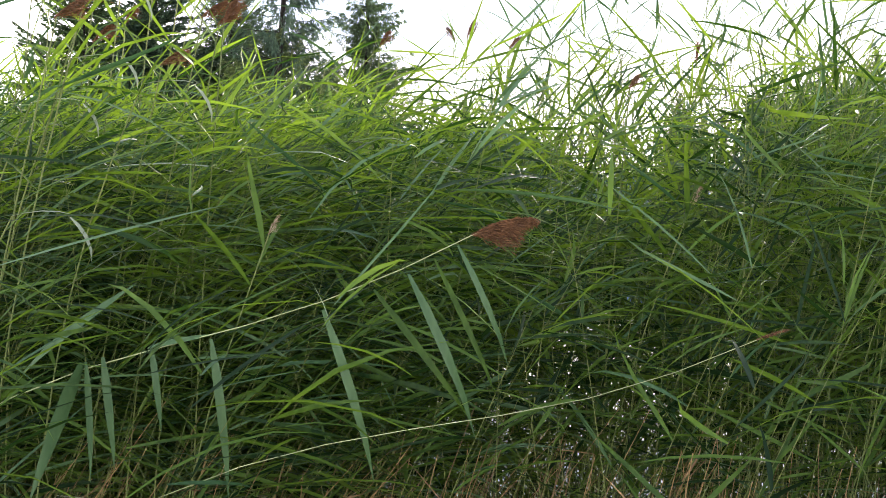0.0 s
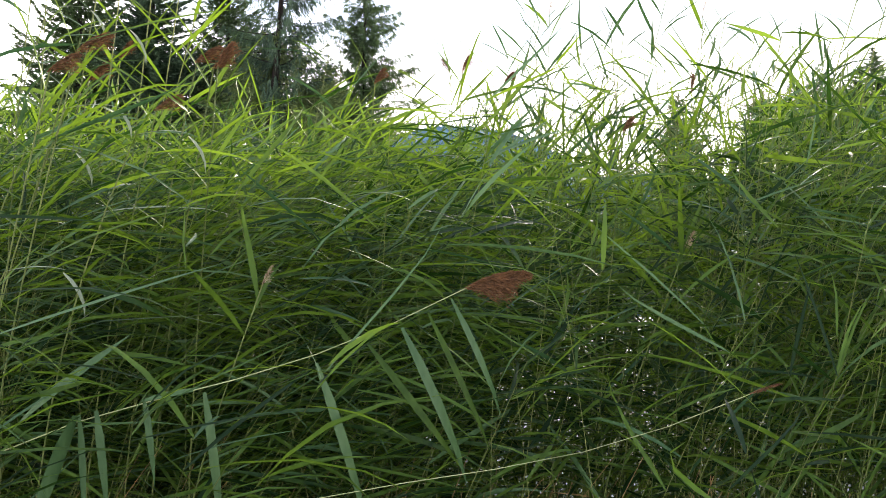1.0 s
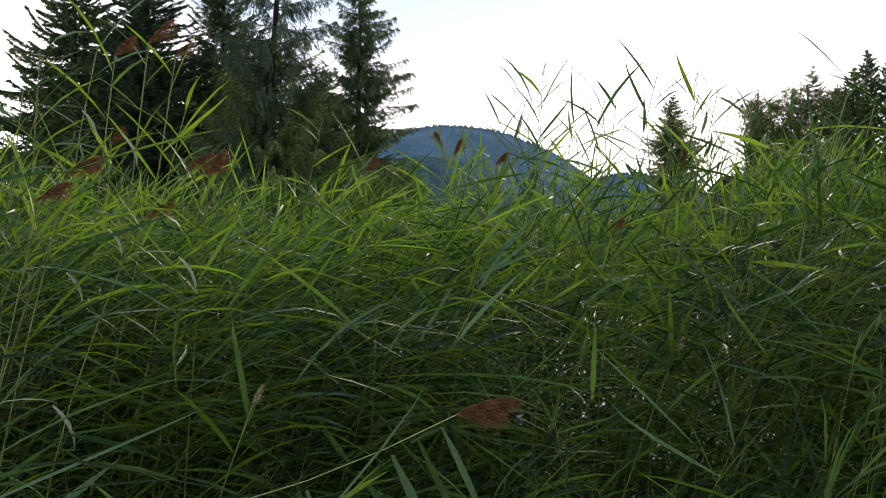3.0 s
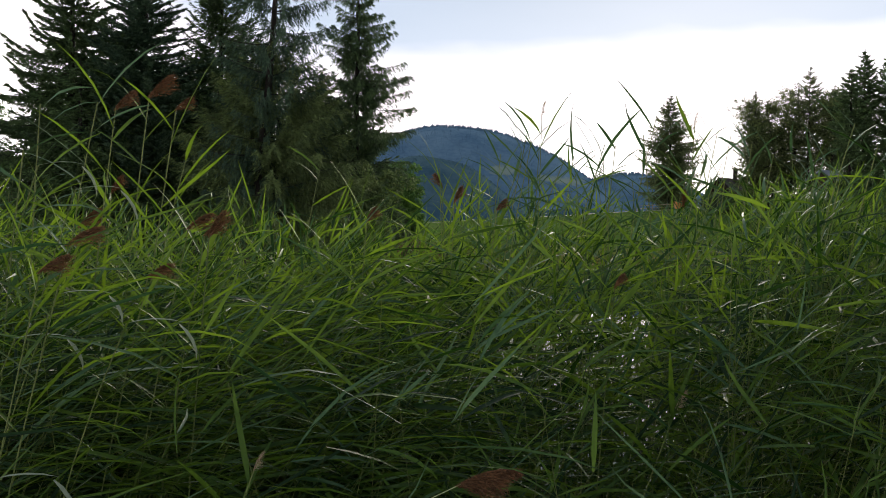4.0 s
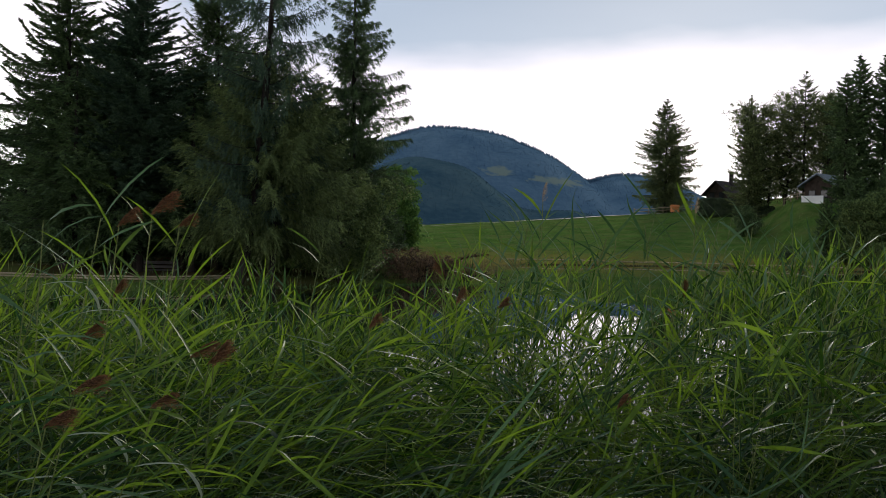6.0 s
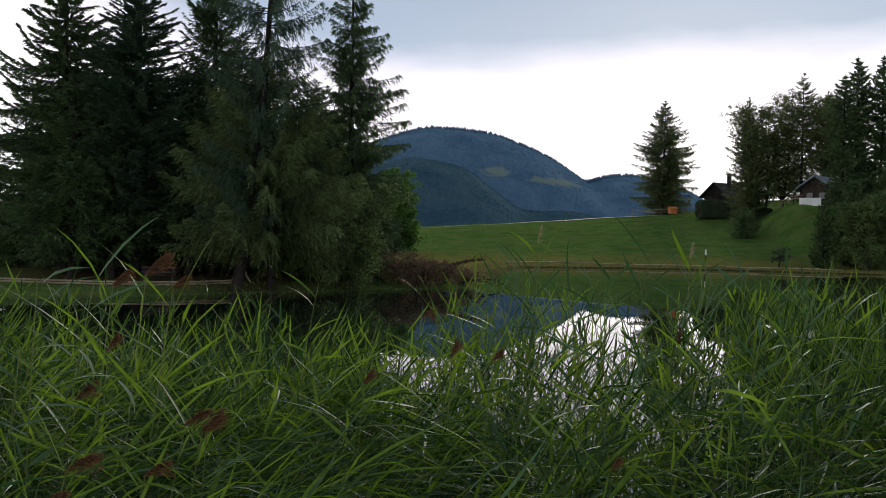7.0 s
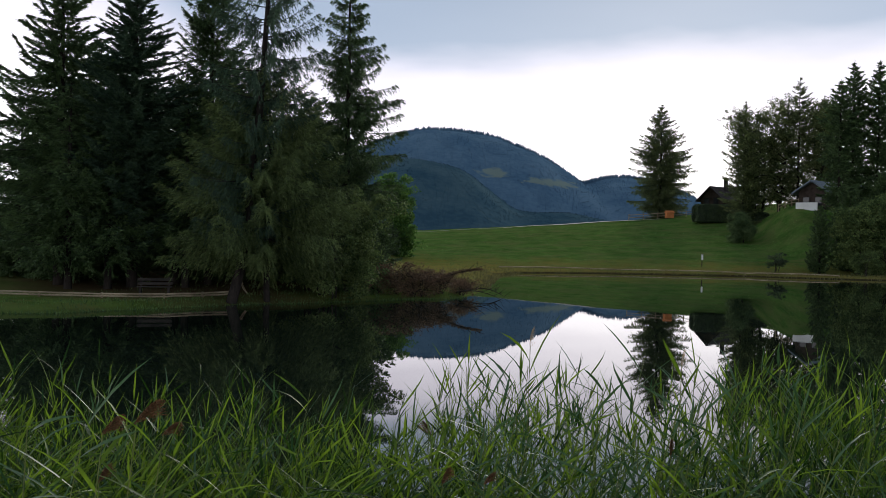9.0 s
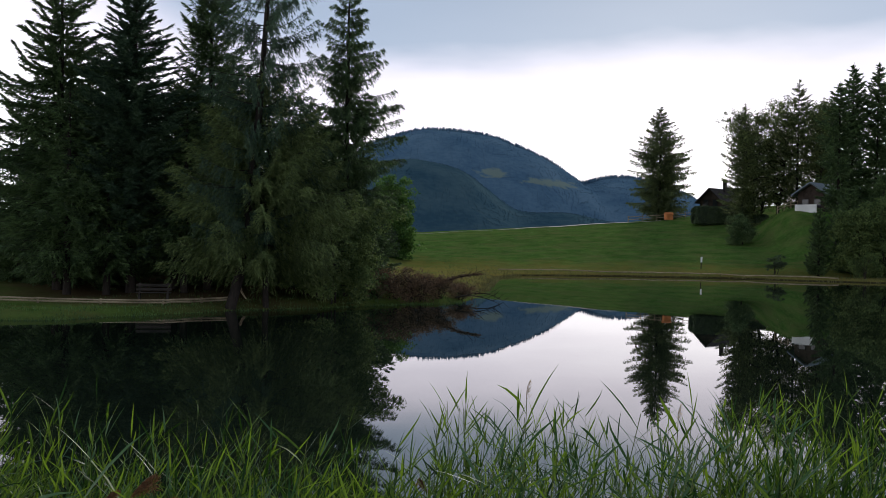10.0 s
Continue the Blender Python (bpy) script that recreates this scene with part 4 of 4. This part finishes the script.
# ---- the reed bed ----
def reed_leaves(p0, az, rise, length, width, sag, twist, rng):
    """Folded blades: five stations, three points across, drooping towards the tip."""
    n = len(p0)
    t = np.array([0.0, 0.22, 0.48, 0.75, 1.0])
    w = np.array([0.45, 1.0, 0.92, 0.55, 0.02])
    m = len(t)
    el = rise[:, None] - sag[:, None] * t[None] ** 1.4
    seg = np.diff(t)[None] * length[:, None]
    em = (el[:, 1:] + el[:, :-1]) / 2
    r = np.concatenate([np.zeros((n, 1)), np.cumsum(np.cos(em) * seg, 1)], 1)
    z = np.concatenate([np.zeros((n, 1)), np.cumsum(np.sin(em) * seg, 1)], 1)
    a = az[:, None] + twist[:, None] * 0.35 * t[None] ** 2
    mid = p0[:, None] + np.stack([np.cos(a) * r, np.sin(a) * r, z], -1)
    roll = twist[:, None] * (0.4 + 1.2 * t[None])
    flat = np.stack([-np.sin(a), np.cos(a), np.zeros_like(a)], -1)
    nrm = np.stack([-np.cos(a) * np.sin(el), -np.sin(a) * np.sin(el), np.cos(el)], -1)
    side = flat * np.cos(roll)[..., None] + nrm * np.sin(roll)[..., None]
    top = nrm * np.cos(roll)[..., None] - flat * np.sin(roll)[..., None]
    hw = (width[:, None] * w[None] / 2)[..., None]
    v = np.stack([mid - side * hw + top * hw * 0.28, mid, mid + side * hw + top * hw * 0.28], 2).reshape(-1, 3)
    q = []
    for k in range(m - 1):
        for c in range(2):
            q.append([k * 3 + c, k * 3 + c + 1, k * 3 + c + 4, k * 3 + c + 3])
    f = (np.array(q)[None] + (np.arange(n) * 3 * m)[:, None, None]).reshape(-1, 4)
    return v, f


def stem_points(base, H, lean, az, k=6, bow=1.8):
    """Points up leaning stems: base n x 3, height, lean in metres at the tip."""
    t = np.linspace(0, 1, k)
    off = lean[:, None] * t[None] ** bow
    return base[:, None] + np.stack([np.cos(az)[:, None] * off, np.sin(az)[:, None] * off, H[:, None] * t[None]], -1)


def stems_mesh(pts, r0):
    n, k, _ = pts.shape
    a = np.array([0, 2.1, 4.2])
    r = r0[:, None] * np.linspace(1, 0.35, k)[None]
    v = pts[:, :, None] + np.stack([np.cos(a)[None, None] * r[..., None], np.sin(a)[None, None] * r[..., None], np.zeros((n, k, 3))], -1)
    q = []
    for s in range(k - 1):
        for c in range(3):
            q.append([s * 3 + c, s * 3 + (c + 1) % 3, s * 3 + 3 + (c + 1) % 3, s * 3 + 3 + c])
    f = (np.array(q)[None] + (np.arange(n) * 3 * k)[:, None, None]).reshape(-1, 4)
    return v.reshape(-1, 3), f


def along(pts, i, t):
    k = pts.shape[1]
    g = np.clip(t * (k - 1), 0, k - 1.001)
    j = g.astype(int)
    f = (g - j)[:, None]
    return pts[i, j] * (1 - f) + pts[i, j + 1] * f


def leaf_set(pts, i, t, rng, upright, size=1.0):
    """Blades at fraction t of stems i; upright 0..1 makes them stiff and steep, else the wind combs them to one side."""
    n = len(i)
    p = along(pts, i, t)
    u = upright[i]
    # combed over on the one hand, standing free and crossing on the other
    free = smoothstep(-0.08, 0.12, p[:, 0] / p[:, 1])
    combed = rng.random(n) < 0.86 - 0.34 * u - 0.22 * free
    az = np.where(combed & (rng.random(n) > 0.4 * u), rng.normal(-0.15, 0.42, n), rng.uniform(0, 6.28, n))
    az = np.where(rng.random(n) < 0.05 + 0.22 * u + 0.30 * free * (1 - u), np.pi - az, az)
    # the front of the bed leans away from the shore
    az = np.where((p[:, 1] < 3.2) & (np.sin(az) < 0.1), -az + 0.15, az)
    rise = rng.uniform(-0.45, 0.80, n) * (1 - u) + rng.uniform(0.6, 1.45, n) * u + 0.25 * (t > 0.9) + 0.2 * free * (1 - u)
    length = size * rng.uniform(0.24, 0.58, n) * (1 - 0.42 * u) * np.where(t > 0.93, 0.8, 1) * (1 - 0.18 * free)
    width = rng.uniform(0.0070, 0.0175, n) * size * (1 + 0.15 * u) * np.where(t > 0.9, 0.8, 1)
    sag = (0.08 + rng.random(n) ** 1.3 * 1.05) * (1 - 0.78 * u) * (1 - 0.3 * free)
    return reed_leaves(p, az, rise, length, width, sag, rng.normal(0, 0.7, n), rng)


def build_reeds():
    rng = np.random.default_rng(77)
    xs, ys = [], []
    while len(xs) < 4100:
        y = rng.uniform(3.0, 6.4)
        x = rng.uniform(-0.62, 0.62) * (y + 0.9)
        u = x / y
        thin = 0.64 if -0.06 < u < 0.30 and 4.3 < y < 5.9 else 1.0
        thin *= 0.62 if u > 0.0 and y < 4.4 else 0.9 if u > 0.0 and y < 5.4 else 1.0
        if rng.random() < thin:
            xs.append(x), ys.append(y)
    # a looser front rank, and the bed thinning out to both sides
    for _ in range(120):
        y = rng.uniform(2.72, 3.0)
        xs.append(rng.uniform(-0.6, 0.6) * y), ys.append(y)
    for _ in range(800):
        y = rng.uniform(2.7, 6.6)
        xs.append((0.62 * (y + 0.9) + rng.random() ** 1.5 * (8.2 - 0.62 * (y + 0.9))) * rng.choice((-1, 1))), ys.append(y + rng.normal(0, 0.25))
    x, y = np.array(xs), np.array(ys)
    n = len(x)
    free = smoothstep(-0.08, 0.12, x / y)
    upright = smoothstep(3.6, 5.2, y) * rng.uniform(0.6, 1.0, n)
    base = np.stack([x, y, ground_z(x, y)], -1)
    top = (1.16 + 0.165 * y) * rng.normal(0.97, 0.075, n) + 0.16 * smoothstep(0.18, 0.36, x / y)
    top = np.where(rng.random(n) < 0.04 + 0.22 * smoothstep(-0.02, 0.1, x / y), top + rng.uniform(0.06, 0.2, n) * (1 + 1.1 * free), top) - 0.12 - (0.28 - 0.14 * free) * smoothstep(4.5, 5.7, y)
    top += np.where(rng.random(n) < 0.45, rng.uniform(0.08, 0.36, n), 0) * smoothstep(0.0, 0.13, x / y) * (1 - smoothstep(3.2, 4.2, y))
    top = np.where(y < 4.2, np.minimum(top, 1.53 + 0.16 * y), top)
    top = np.where(y > 4.2, np.minimum(top, 2.10 - 0.01 * free + 0.13 * smoothstep(0.26, 0.40, x / y) + 0.06 * rng.random(n)), top)
    top[y < 3.0] = np.minimum(top[y < 3.0], 1.0 + 0.5 * rng.random(np.sum(y < 3.0)))
    # a dip in the bed towards open water
    top -= 0.11 * smoothstep(0.14, 0.18, x / y) * (1 - smoothstep(0.26, 0.31, x / y)) * smoothstep(4.2, 4.7, y)
    H = top - base[:, 2]
    az = np.where(rng.random(n) < 0.85 - 0.35 * free, rng.normal(0.0, 0.45, n), rng.uniform(0, 6.28, n))
    lean = np.abs(rng.normal(1.0 - 0.55 * free, 0.32, n)) * (1 - 0.86 * upright)
    base[:, 0] -= np.cos(az) * lean * 0.8
    base[:, 2] = ground_z(base[:, 0], base[:, 1])
    pts = stem_points(base, H, lean, az, 5, 1.2)
    sv, sf = stems_mesh(pts, rng.uniform(0.0016, 0.0028, n))
    bed = thing("reed_bed", "dense bed of tall green common reed in shallow water", "reeds", kind="stuff")
    tagged(put("stems", mesh_from("stems", sv, sf, REED_STEM), bed), kind="stuff")
    per = rng.integers(11, 15, n) + (5 * smoothstep(3.8, 4.6, y)).astype(int)
    per[-800:] = 6
    i = np.repeat(np.arange(n), per)
    t = 1 - rng.random(len(i)) ** 1.25 * (0.44 + 0.24 * smoothstep(3.0, 4.4, y[i]))
    # most blades show the dull blue-green face, the rest a fresher or a bleached one
    shade = rng.random(len(i))
    under = shade > 0.82 + 0.06 * free[i]
    bleached = (shade > 0.996) & (free[i] < 0.7)
    for name, mat, sel in (("blades", REED_LEAF, ~under), ("blades", REED_UNDER, under & ~bleached), ("withered_blades", REED_PALE, bleached)):
        lv, lf = leaf_set(pts, i[sel], t[sel], rng, upright)
        tagged(put(name, mesh_from(name, lv, lf, mat, True), bed), "bleached pale blades" if mat == REED_PALE else "", kind="stuff")
    # last year's stalks and withered blades low in the bed
    m = 1200
    dx = rng.uniform(-0.6, 0.6, m)
    dy = 2.52 + 2.3 * rng.random(m) ** 2.0
    dbase = np.stack([dx * (dy + 0.5) - 0.3, dy, ground_z(dx * (dy + 0.5), dy)], -1)
    side = smoothstep(-0.1, 0.25, dx)
    dp = stem_points(dbase, rng.uniform(0.7, 1.35, m), rng.uniform(0.3, 1.2, m) * (1 - 0.6 * side), rng.normal(0, 0.5 + 0.5 * side, m), bow=1.1)
    dv, df = stems_mesh(dp, rng.uniform(0.002, 0.0036, m))
    j = rng.integers(0, m, 900)
    wv, wf = leaf_set(dp, j, rng.uniform(0.2, 0.9, 900), rng, np.zeros(m), 0.7)
    tagged(put("dry_stalks", mesh_from("dry_stalks", *merged([(dv, df), (wv, wf)]), REED_DRY), bed), "withered tan stalks and blades", kind="stuff")


build_reeds()


# single reeds that stand out
def panicle_mesh(length, droop, seed, mat, strands=300, full=0.5):
    """A plume: whorls of fine branchlets that sweep off an arching axis (+x) and hang together to one side, hung with spikelets."""
    rng = np.random.default_rng(seed)
    s = rng.random(strands) ** 0.85

    def axis_at(q):
        return np.stack([q * length * 0.86, 0 * q, length * (0.09 * q - (0.10 + 0.12 * droop) * q ** 2.4)], -1)
    start = axis_at(s)
    reach = length * full * (1.2 - 0.85 * s) * rng.uniform(0.55, 1.12, strands)
    d = np.stack([rng.uniform(0.65, 1.1, strands), rng.normal(0, 0.14, strands), -droop * rng.uniform(0.12, 0.75, strands) ** 0.8], -1)
    d /= np.linalg.norm(d, axis=1)[:, None]
    k = 7
    ti = np.repeat(np.arange(strands), k)
    f = np.tile(np.linspace(0.1, 1, k), strands)
    c = start[ti] + d[ti] * (reach[ti] * f)[:, None] - np.array([0, 0, 1.0]) * (droop * reach[ti] * f ** 2 * 0.28)[:, None] + rng.normal(0, 0.0018, (len(ti), 3))
    v, q = lozenges(c, d[ti] + rng.normal(0, 0.32, (len(ti), 3)) - np.array([0, 0, 0.5 * droop]) * f[:, None], reach[ti] / k * 1.7, np.full(len(ti), 0.0010 + 0.006 * length), rng)
    av, af = tube(axis_at(np.linspace(0, 1, 8)), 0.0018 * (1 - 0.8 * np.linspace(0, 1, 8)), 4)
    return mesh_from("panicle", *merged([(v, q), (av, af)]), mat)


def reed(points, seed, label, leaves=9, plume=0.0, droop=0.5, mat=None, hanging=False, size=1.0, first=0.35, aim=None, stiff=0.5, pale=False, thick=1.0, strands=300, full=0.5, blades=(), nod=0.0, dull=False):
    """One reed along a spine: stem, each blade, and the plume at its tip."""
    rng = np.random.default_rng(seed)
    key = np.array(points, float)
    q = np.linspace(0, 1, 12)
    kq = np.concatenate([[0], np.cumsum(np.linalg.norm(np.diff(key, axis=0), axis=1))])
    kq /= kq[-1]
    # smooth spine through the key points
    line = np.stack([np.interp(q, kq, key[:, c]) for c in range(3)], -1)
    for _ in range(3):
        line[1:-1] = 0.5 * line[1:-1] + 0.25 * (line[:-2] + line[2:])
    at = line[0].copy()
    line = line - at
    root = thing("reed", label, "reed", tuple(at), 0, "single reeds")
    sv, sf = tube(line, thick * np.linspace(0.0030, 0.0018, 12), 6)
    put("stem", mesh_from("stem", sv, sf, STRAW if pale else REED_STEM, True), root)
    pts = line[None]
    for k in range(leaves):
        t = min(1.0, first + (1.0 - first) * ((k + rng.uniform(0.2, 0.9)) / leaves) ** 0.75)
        p = along(pts, np.array([0]), np.array([t]))
        az = (0 if k % 2 else np.pi) + rng.normal(0.2, 0.6) if aim is None else aim + rng.normal(0, 0.5) + (np.pi if rng.random() < 0.25 else 0)
        rise = rng.uniform(-1.45, -0.8) if hanging else rng.uniform(0.2, 0.7) + 0.5 * stiff + (0.3 if t > 0.93 else 0)
        sag = rng.uniform(0.05, 0.35) if hanging else rng.uniform(0.2, 1.1) * (1.2 - stiff)
        v, f = reed_leaves(p, np.array([az]), np.array([rise]), np.array([size * rng.uniform(0.18, 0.34)]), np.array([(1.5 if hanging else 1.0) * size * rng.uniform(0.011, 0.017)]), np.array([sag]), np.array([rng.normal(0, 0.6)]), rng)
        put("leaf", mesh_from("leaf", v, f, REED_UNDER if hanging or dull else REED_LEAF, True), root)
    for x0, z0, x1, z1, wide, bow in blades:
        # a blade of its own from root to tip, bowed upwards
        reach, mean = math.hypot(x1 - x0, z1 - z0), math.asin((z1 - z0) / math.hypot(x1 - x0, z1 - z0))
        v, f = reed_leaves(np.array([[x0 - at[0], line[6][1] - 0.02, z0 - at[2]]]), np.array([(0.0 if x1 > x0 else np.pi) - 0.1]), np.array([mean + 0.42 * bow]), np.array([reach * 1.03]), np.array([wide]), np.array([bow]), np.array([rng.normal(1.1, 0.15)]), rng)
        put("leaf", mesh_from("leaf", v, f, REED_LEAF if bow < 0.1 else REED_UNDER, True), root)
    if plume:
        d = line[-1] - line[-3]
        d = d / np.linalg.norm(d) + np.array([nod, 0, 0])
        m = Matrix.Translation(line[-1] - 0.1 * plume * d / np.linalg.norm(d)) @ pose(0, 0, 0, 0, -math.degrees(math.atan2(d[2], math.hypot(d[0], d[1]))), math.degrees(math.atan2(d[1], d[0])))
        put("panicle", panicle_mesh(plume, droop, seed, mat or PANICLE, strands, full), root, "reddish brown feathery plume" if mat is None else "pale tan feathery plume", m)
    return root


BENT = "bent green reed whose reddish plume hangs sideways"
# broad blades that hang from the bent stem: root x, z; tip x, z; width; bow
HUNG = ((-0.943, 0.925, -1.062, 0.583, 0.040, 0.12), (-1.093, 0.895, -0.831, 1.119, 0.029, 0.15), (-0.779, 0.965, -0.616, 1.000, 0.017, 0.2), (-0.772, 0.972, -0.742, 0.755, 0.019, 0.1),
        (-0.620, 0.992, -0.569, 0.590, 0.025, 0.14), (-0.339, 1.072, -0.200, 0.640, 0.027, 0.16), (-0.126, 1.166, 0.057, 0.760, 0.027, 0.16), (-0.212, 1.125, 0.046, 0.793, 0.022, 0.06),
        (-0.061, 1.205, 0.107, 0.861, 0.019, 0.05), (-0.003, 1.240, 0.137, 0.940, 0.019, 0.14), (-0.893, 0.940, -0.860, 0.660, 0.022, 0.1), (-0.936, 0.928, -0.919, 0.630, 0.019, 0.1))
reed(((-2.0, 2.6, 0.2), (-1.16, 2.45, 0.859), (-0.858, 2.45, 0.95), (-0.621, 2.45, 0.991), (-0.243, 2.45, 1.1), (0.046, 2.45, 1.274)), 501, BENT, 0, 0.168, 0.9, None, True, 1.3, 0.3, pale=True, thick=0.75, strands=900, full=0.46, blades=HUNG)
reed(((-1.5, 2.5, 0.1), (-0.75, 2.45, 0.62), (-0.25, 2.41, 0.775), (0.103, 2.41, 0.814), (0.439, 2.41, 0.862), (0.631, 2.41, 0.947), (0.747, 2.41, 1.026)), 502, "slender bent reed with a thin young plume", 5, 0.085, 0.1, PANICLE, False, 1.0, 0.4, -0.5, pale=True, thick=0.5, strands=70, full=0.4)
# reeds whose bleached blade hangs folded from a kink: tip of the fold x, y, z and its length
for k, (kx, ky, kz, fall) in enumerate(((-0.94, 2.33, 1.29, 0.10), (-0.71, 2.57, 1.65, 0.09), (-1.02, 2.6, 1.60, 0.08), (-0.91, 2.6, 1.72, 0.07), (-1.18, 3.1, 2.10, 0.09), (-1.02, 3.0, 2.02, 0.10))):
    ob = reed(((kx - 0.55, ky + 0.1, float(ground_z(kx - 0.55, ky))), (kx - 0.38, ky + 0.05, 0.6 * kz), (kx - 0.2, ky, 0.95 * kz), (kx - 0.14, ky, kz)), 590 + k, "green reed with a bleached blade hanging from a kink", 8, 0.0, 0.0, None, False, 1.0, 0.4, 0.0, 0.3)
    rng = np.random.default_rng(600 + k)
    o = np.array(ob.matrix_basis.translation)
    v, f = merged([reed_leaves(np.array([[kx - 0.14, ky, kz]]) - o, np.array([0.0]), np.array([0.25]), np.array([0.15]), np.array([0.012]), np.array([0.5]), np.array([0.2]), rng),
                   reed_leaves(np.array([[kx, ky, kz]]) - o, np.array([0.1]), np.array([-0.75]), np.array([fall * 1.25]), np.array([0.0125]), np.array([0.9]), np.array([0.8]), rng)])
    put("leaf", mesh_from("leaf", v, f, REED_PALE, True), ob, "bleached folded blade")
# tip: x, y, z; sideways lean; length of plume
LEFT_TIPS = ((-0.98, 2.5, 1.86, 0.35, 0.17),
        (-1.01, 2.4, 1.79, 0.3, 0.15),
        (-0.78, 2.9, 1.91, 0.3, 0.15),
        (-0.73, 2.9, 1.89, 0.25, 0.12),
        (-0.89, 2.87, 1.76, 0.3, 0.15),
        (-1.11, 3.2, 2.3, 0.2, 0.15),
        (-1.0, 3.2, 2.34, 0.2, 0.19),
        (-0.91, 3.2, 2.3, 0.25, 0.12),
        (-1.26, 3.3, 1.91, 0.2, 0.16),
        (-0.71, 2.87, 1.89, 0.1, 0.15),
        (-1.26, 3.6, 2.04, 0.1, 0.13))
RIGHT_TIPS = ((-0.3, 3.5, 1.95, 0.1, 0.11),
        (0.014, 3.7, 2.03, 0.05, 0.12),
        (0.18, 3.8, 2.01, 0.15, 0.10),
        (0.53, 3.1, 1.75, 0.1, 0.09),
        (-0.04, 4.2, 2.12, -0.1, 0.11),
        (1.0, 4.2, 2.05, 0.0, 0.13))
PALE_TIPS = ((0.42, 4.6, 2.47, 0.03, 0.15),
        (1.09, 4.4, 2.42, 0.05, 0.12),
        (0.71, 3.0, 1.38, 0.4, 0.13),
        (-0.51, 2.6, 1.26, 0.35, 0.1))


def plumed(tips, seed, label, mat):
    for k, (tx, ty, tz, sway, plume) in enumerate(tips):
        reed(((tx - sway, ty + 0.05, float(ground_z(tx - sway, ty))), (tx - 0.55 * sway, ty, 0.55 * tz), (tx - 0.12 * sway, ty, 0.9 * tz), (tx, ty, tz)), seed + k,
             label, 13, (0.7 if mat else 0.6) * plume, 0.8, mat, False, 1.05, 0.45, None, 0.6, strands=60 if mat else 190, nod=0.0 if mat else 1.0 * min(1.0, 3 * sway), full=0.32 if mat else 0.66)


plumed(LEFT_TIPS, 520, "green reed with a reddish brown feathery plume", None)
plumed(RIGHT_TIPS, 535, "green reed with a reddish brown feathery plume", None)
plumed(PALE_TIPS, 550, "green reed with a pale tan plume", PANICLE_OLD)

# tall leafy reeds without plumes: tip x, y, z and sideways lean
TALL = ((-0.05, 4.1, 2.19, -0.05),
        (0.23, 4.6, 2.30, 0.1),
        (0.90, 4.3, 2.46, 0.25),
        (0.72, 4.3, 2.32, 0.1),
        (1.30, 4.3, 2.34, 0.2),
        (1.06, 4.2, 2.36, 0.3),
        (0.62, 4.0, 2.24, -0.1),
        (1.36, 3.3, 2.31, 0.3),
        (1.46, 3.35, 2.24, 0.25),
        (1.38, 4.5, 2.36, 0.1),
        (0.89, 4.8, 2.2, -0.1),
        (0.42, 4.7, 2.36, 0.05),
        (0.55, 4.4, 2.28, 0.15),
        (0.33, 4.2, 2.2, -0.05),
        (-1.36, 3.2, 2.31, 0.05),
        (-1.17, 3.2, 2.32, 0.2),
        (-1.28, 2.9, 2.13, 0.1),
        (-0.95, 3.5, 2.19, 0.25),
        (-0.6, 4.5, 2.27, 0.2),
        (1.12, 4, 2.15, 0.1),
        (1.43, 3.6, 2.12, 0.2),
        (0.17, 6.0, 2.22, 0.02),
        (1.57, 6.0, 2.22, 0.06),
        (1.36, 6.0, 2.10, -0.05),
        (2.46, 6.0, 2.24, 0.1))
rng = np.random.default_rng(31)
# the loose fringe of bent tops on the open side, and the clump at the water's edge
FRINGE = [(u * d, d, 2.06 + 0.32 * rng.random() + 0.14 * (u - 0.05), float(rng.choice((-0.12, 0.2, 0.3, 0.4)))) for u, d in zip(rng.uniform(0.06, 0.38, 26), rng.uniform(3.9, 4.9, 26))]
CLUMP = [(rng.normal(0.12, 0.12), rng.uniform(5.8, 6.2), rng.uniform(2.0, 2.22), rng.uniform(-0.08, 0.08)) for _ in range(8)]
for k, (tx, ty, tz, sway) in enumerate(list(TALL) + FRINGE + CLUMP):
    reed(((tx - sway, ty + 0.05, float(ground_z(tx - sway, ty))), (tx - 0.7 * sway, ty, 0.5 * tz), (tx - 0.4 * sway, ty, 0.88 * tz), (tx, ty, tz)), 560 + k,
         "tall leafy green reed that overtops the bed", 13 if 3.8 < ty < 5 and tx > 0.5 else 15, 0.0, 0.0, None, False, 0.8 if ty > 5 else 1.0, 0.45, 0.0 if tx < -0.5 else None, 0.95 if ty > 5 else 0.2 if tx < -0.5 else 0.5, dull=(tx > 0 and ty < 5) or tx < -1.1)
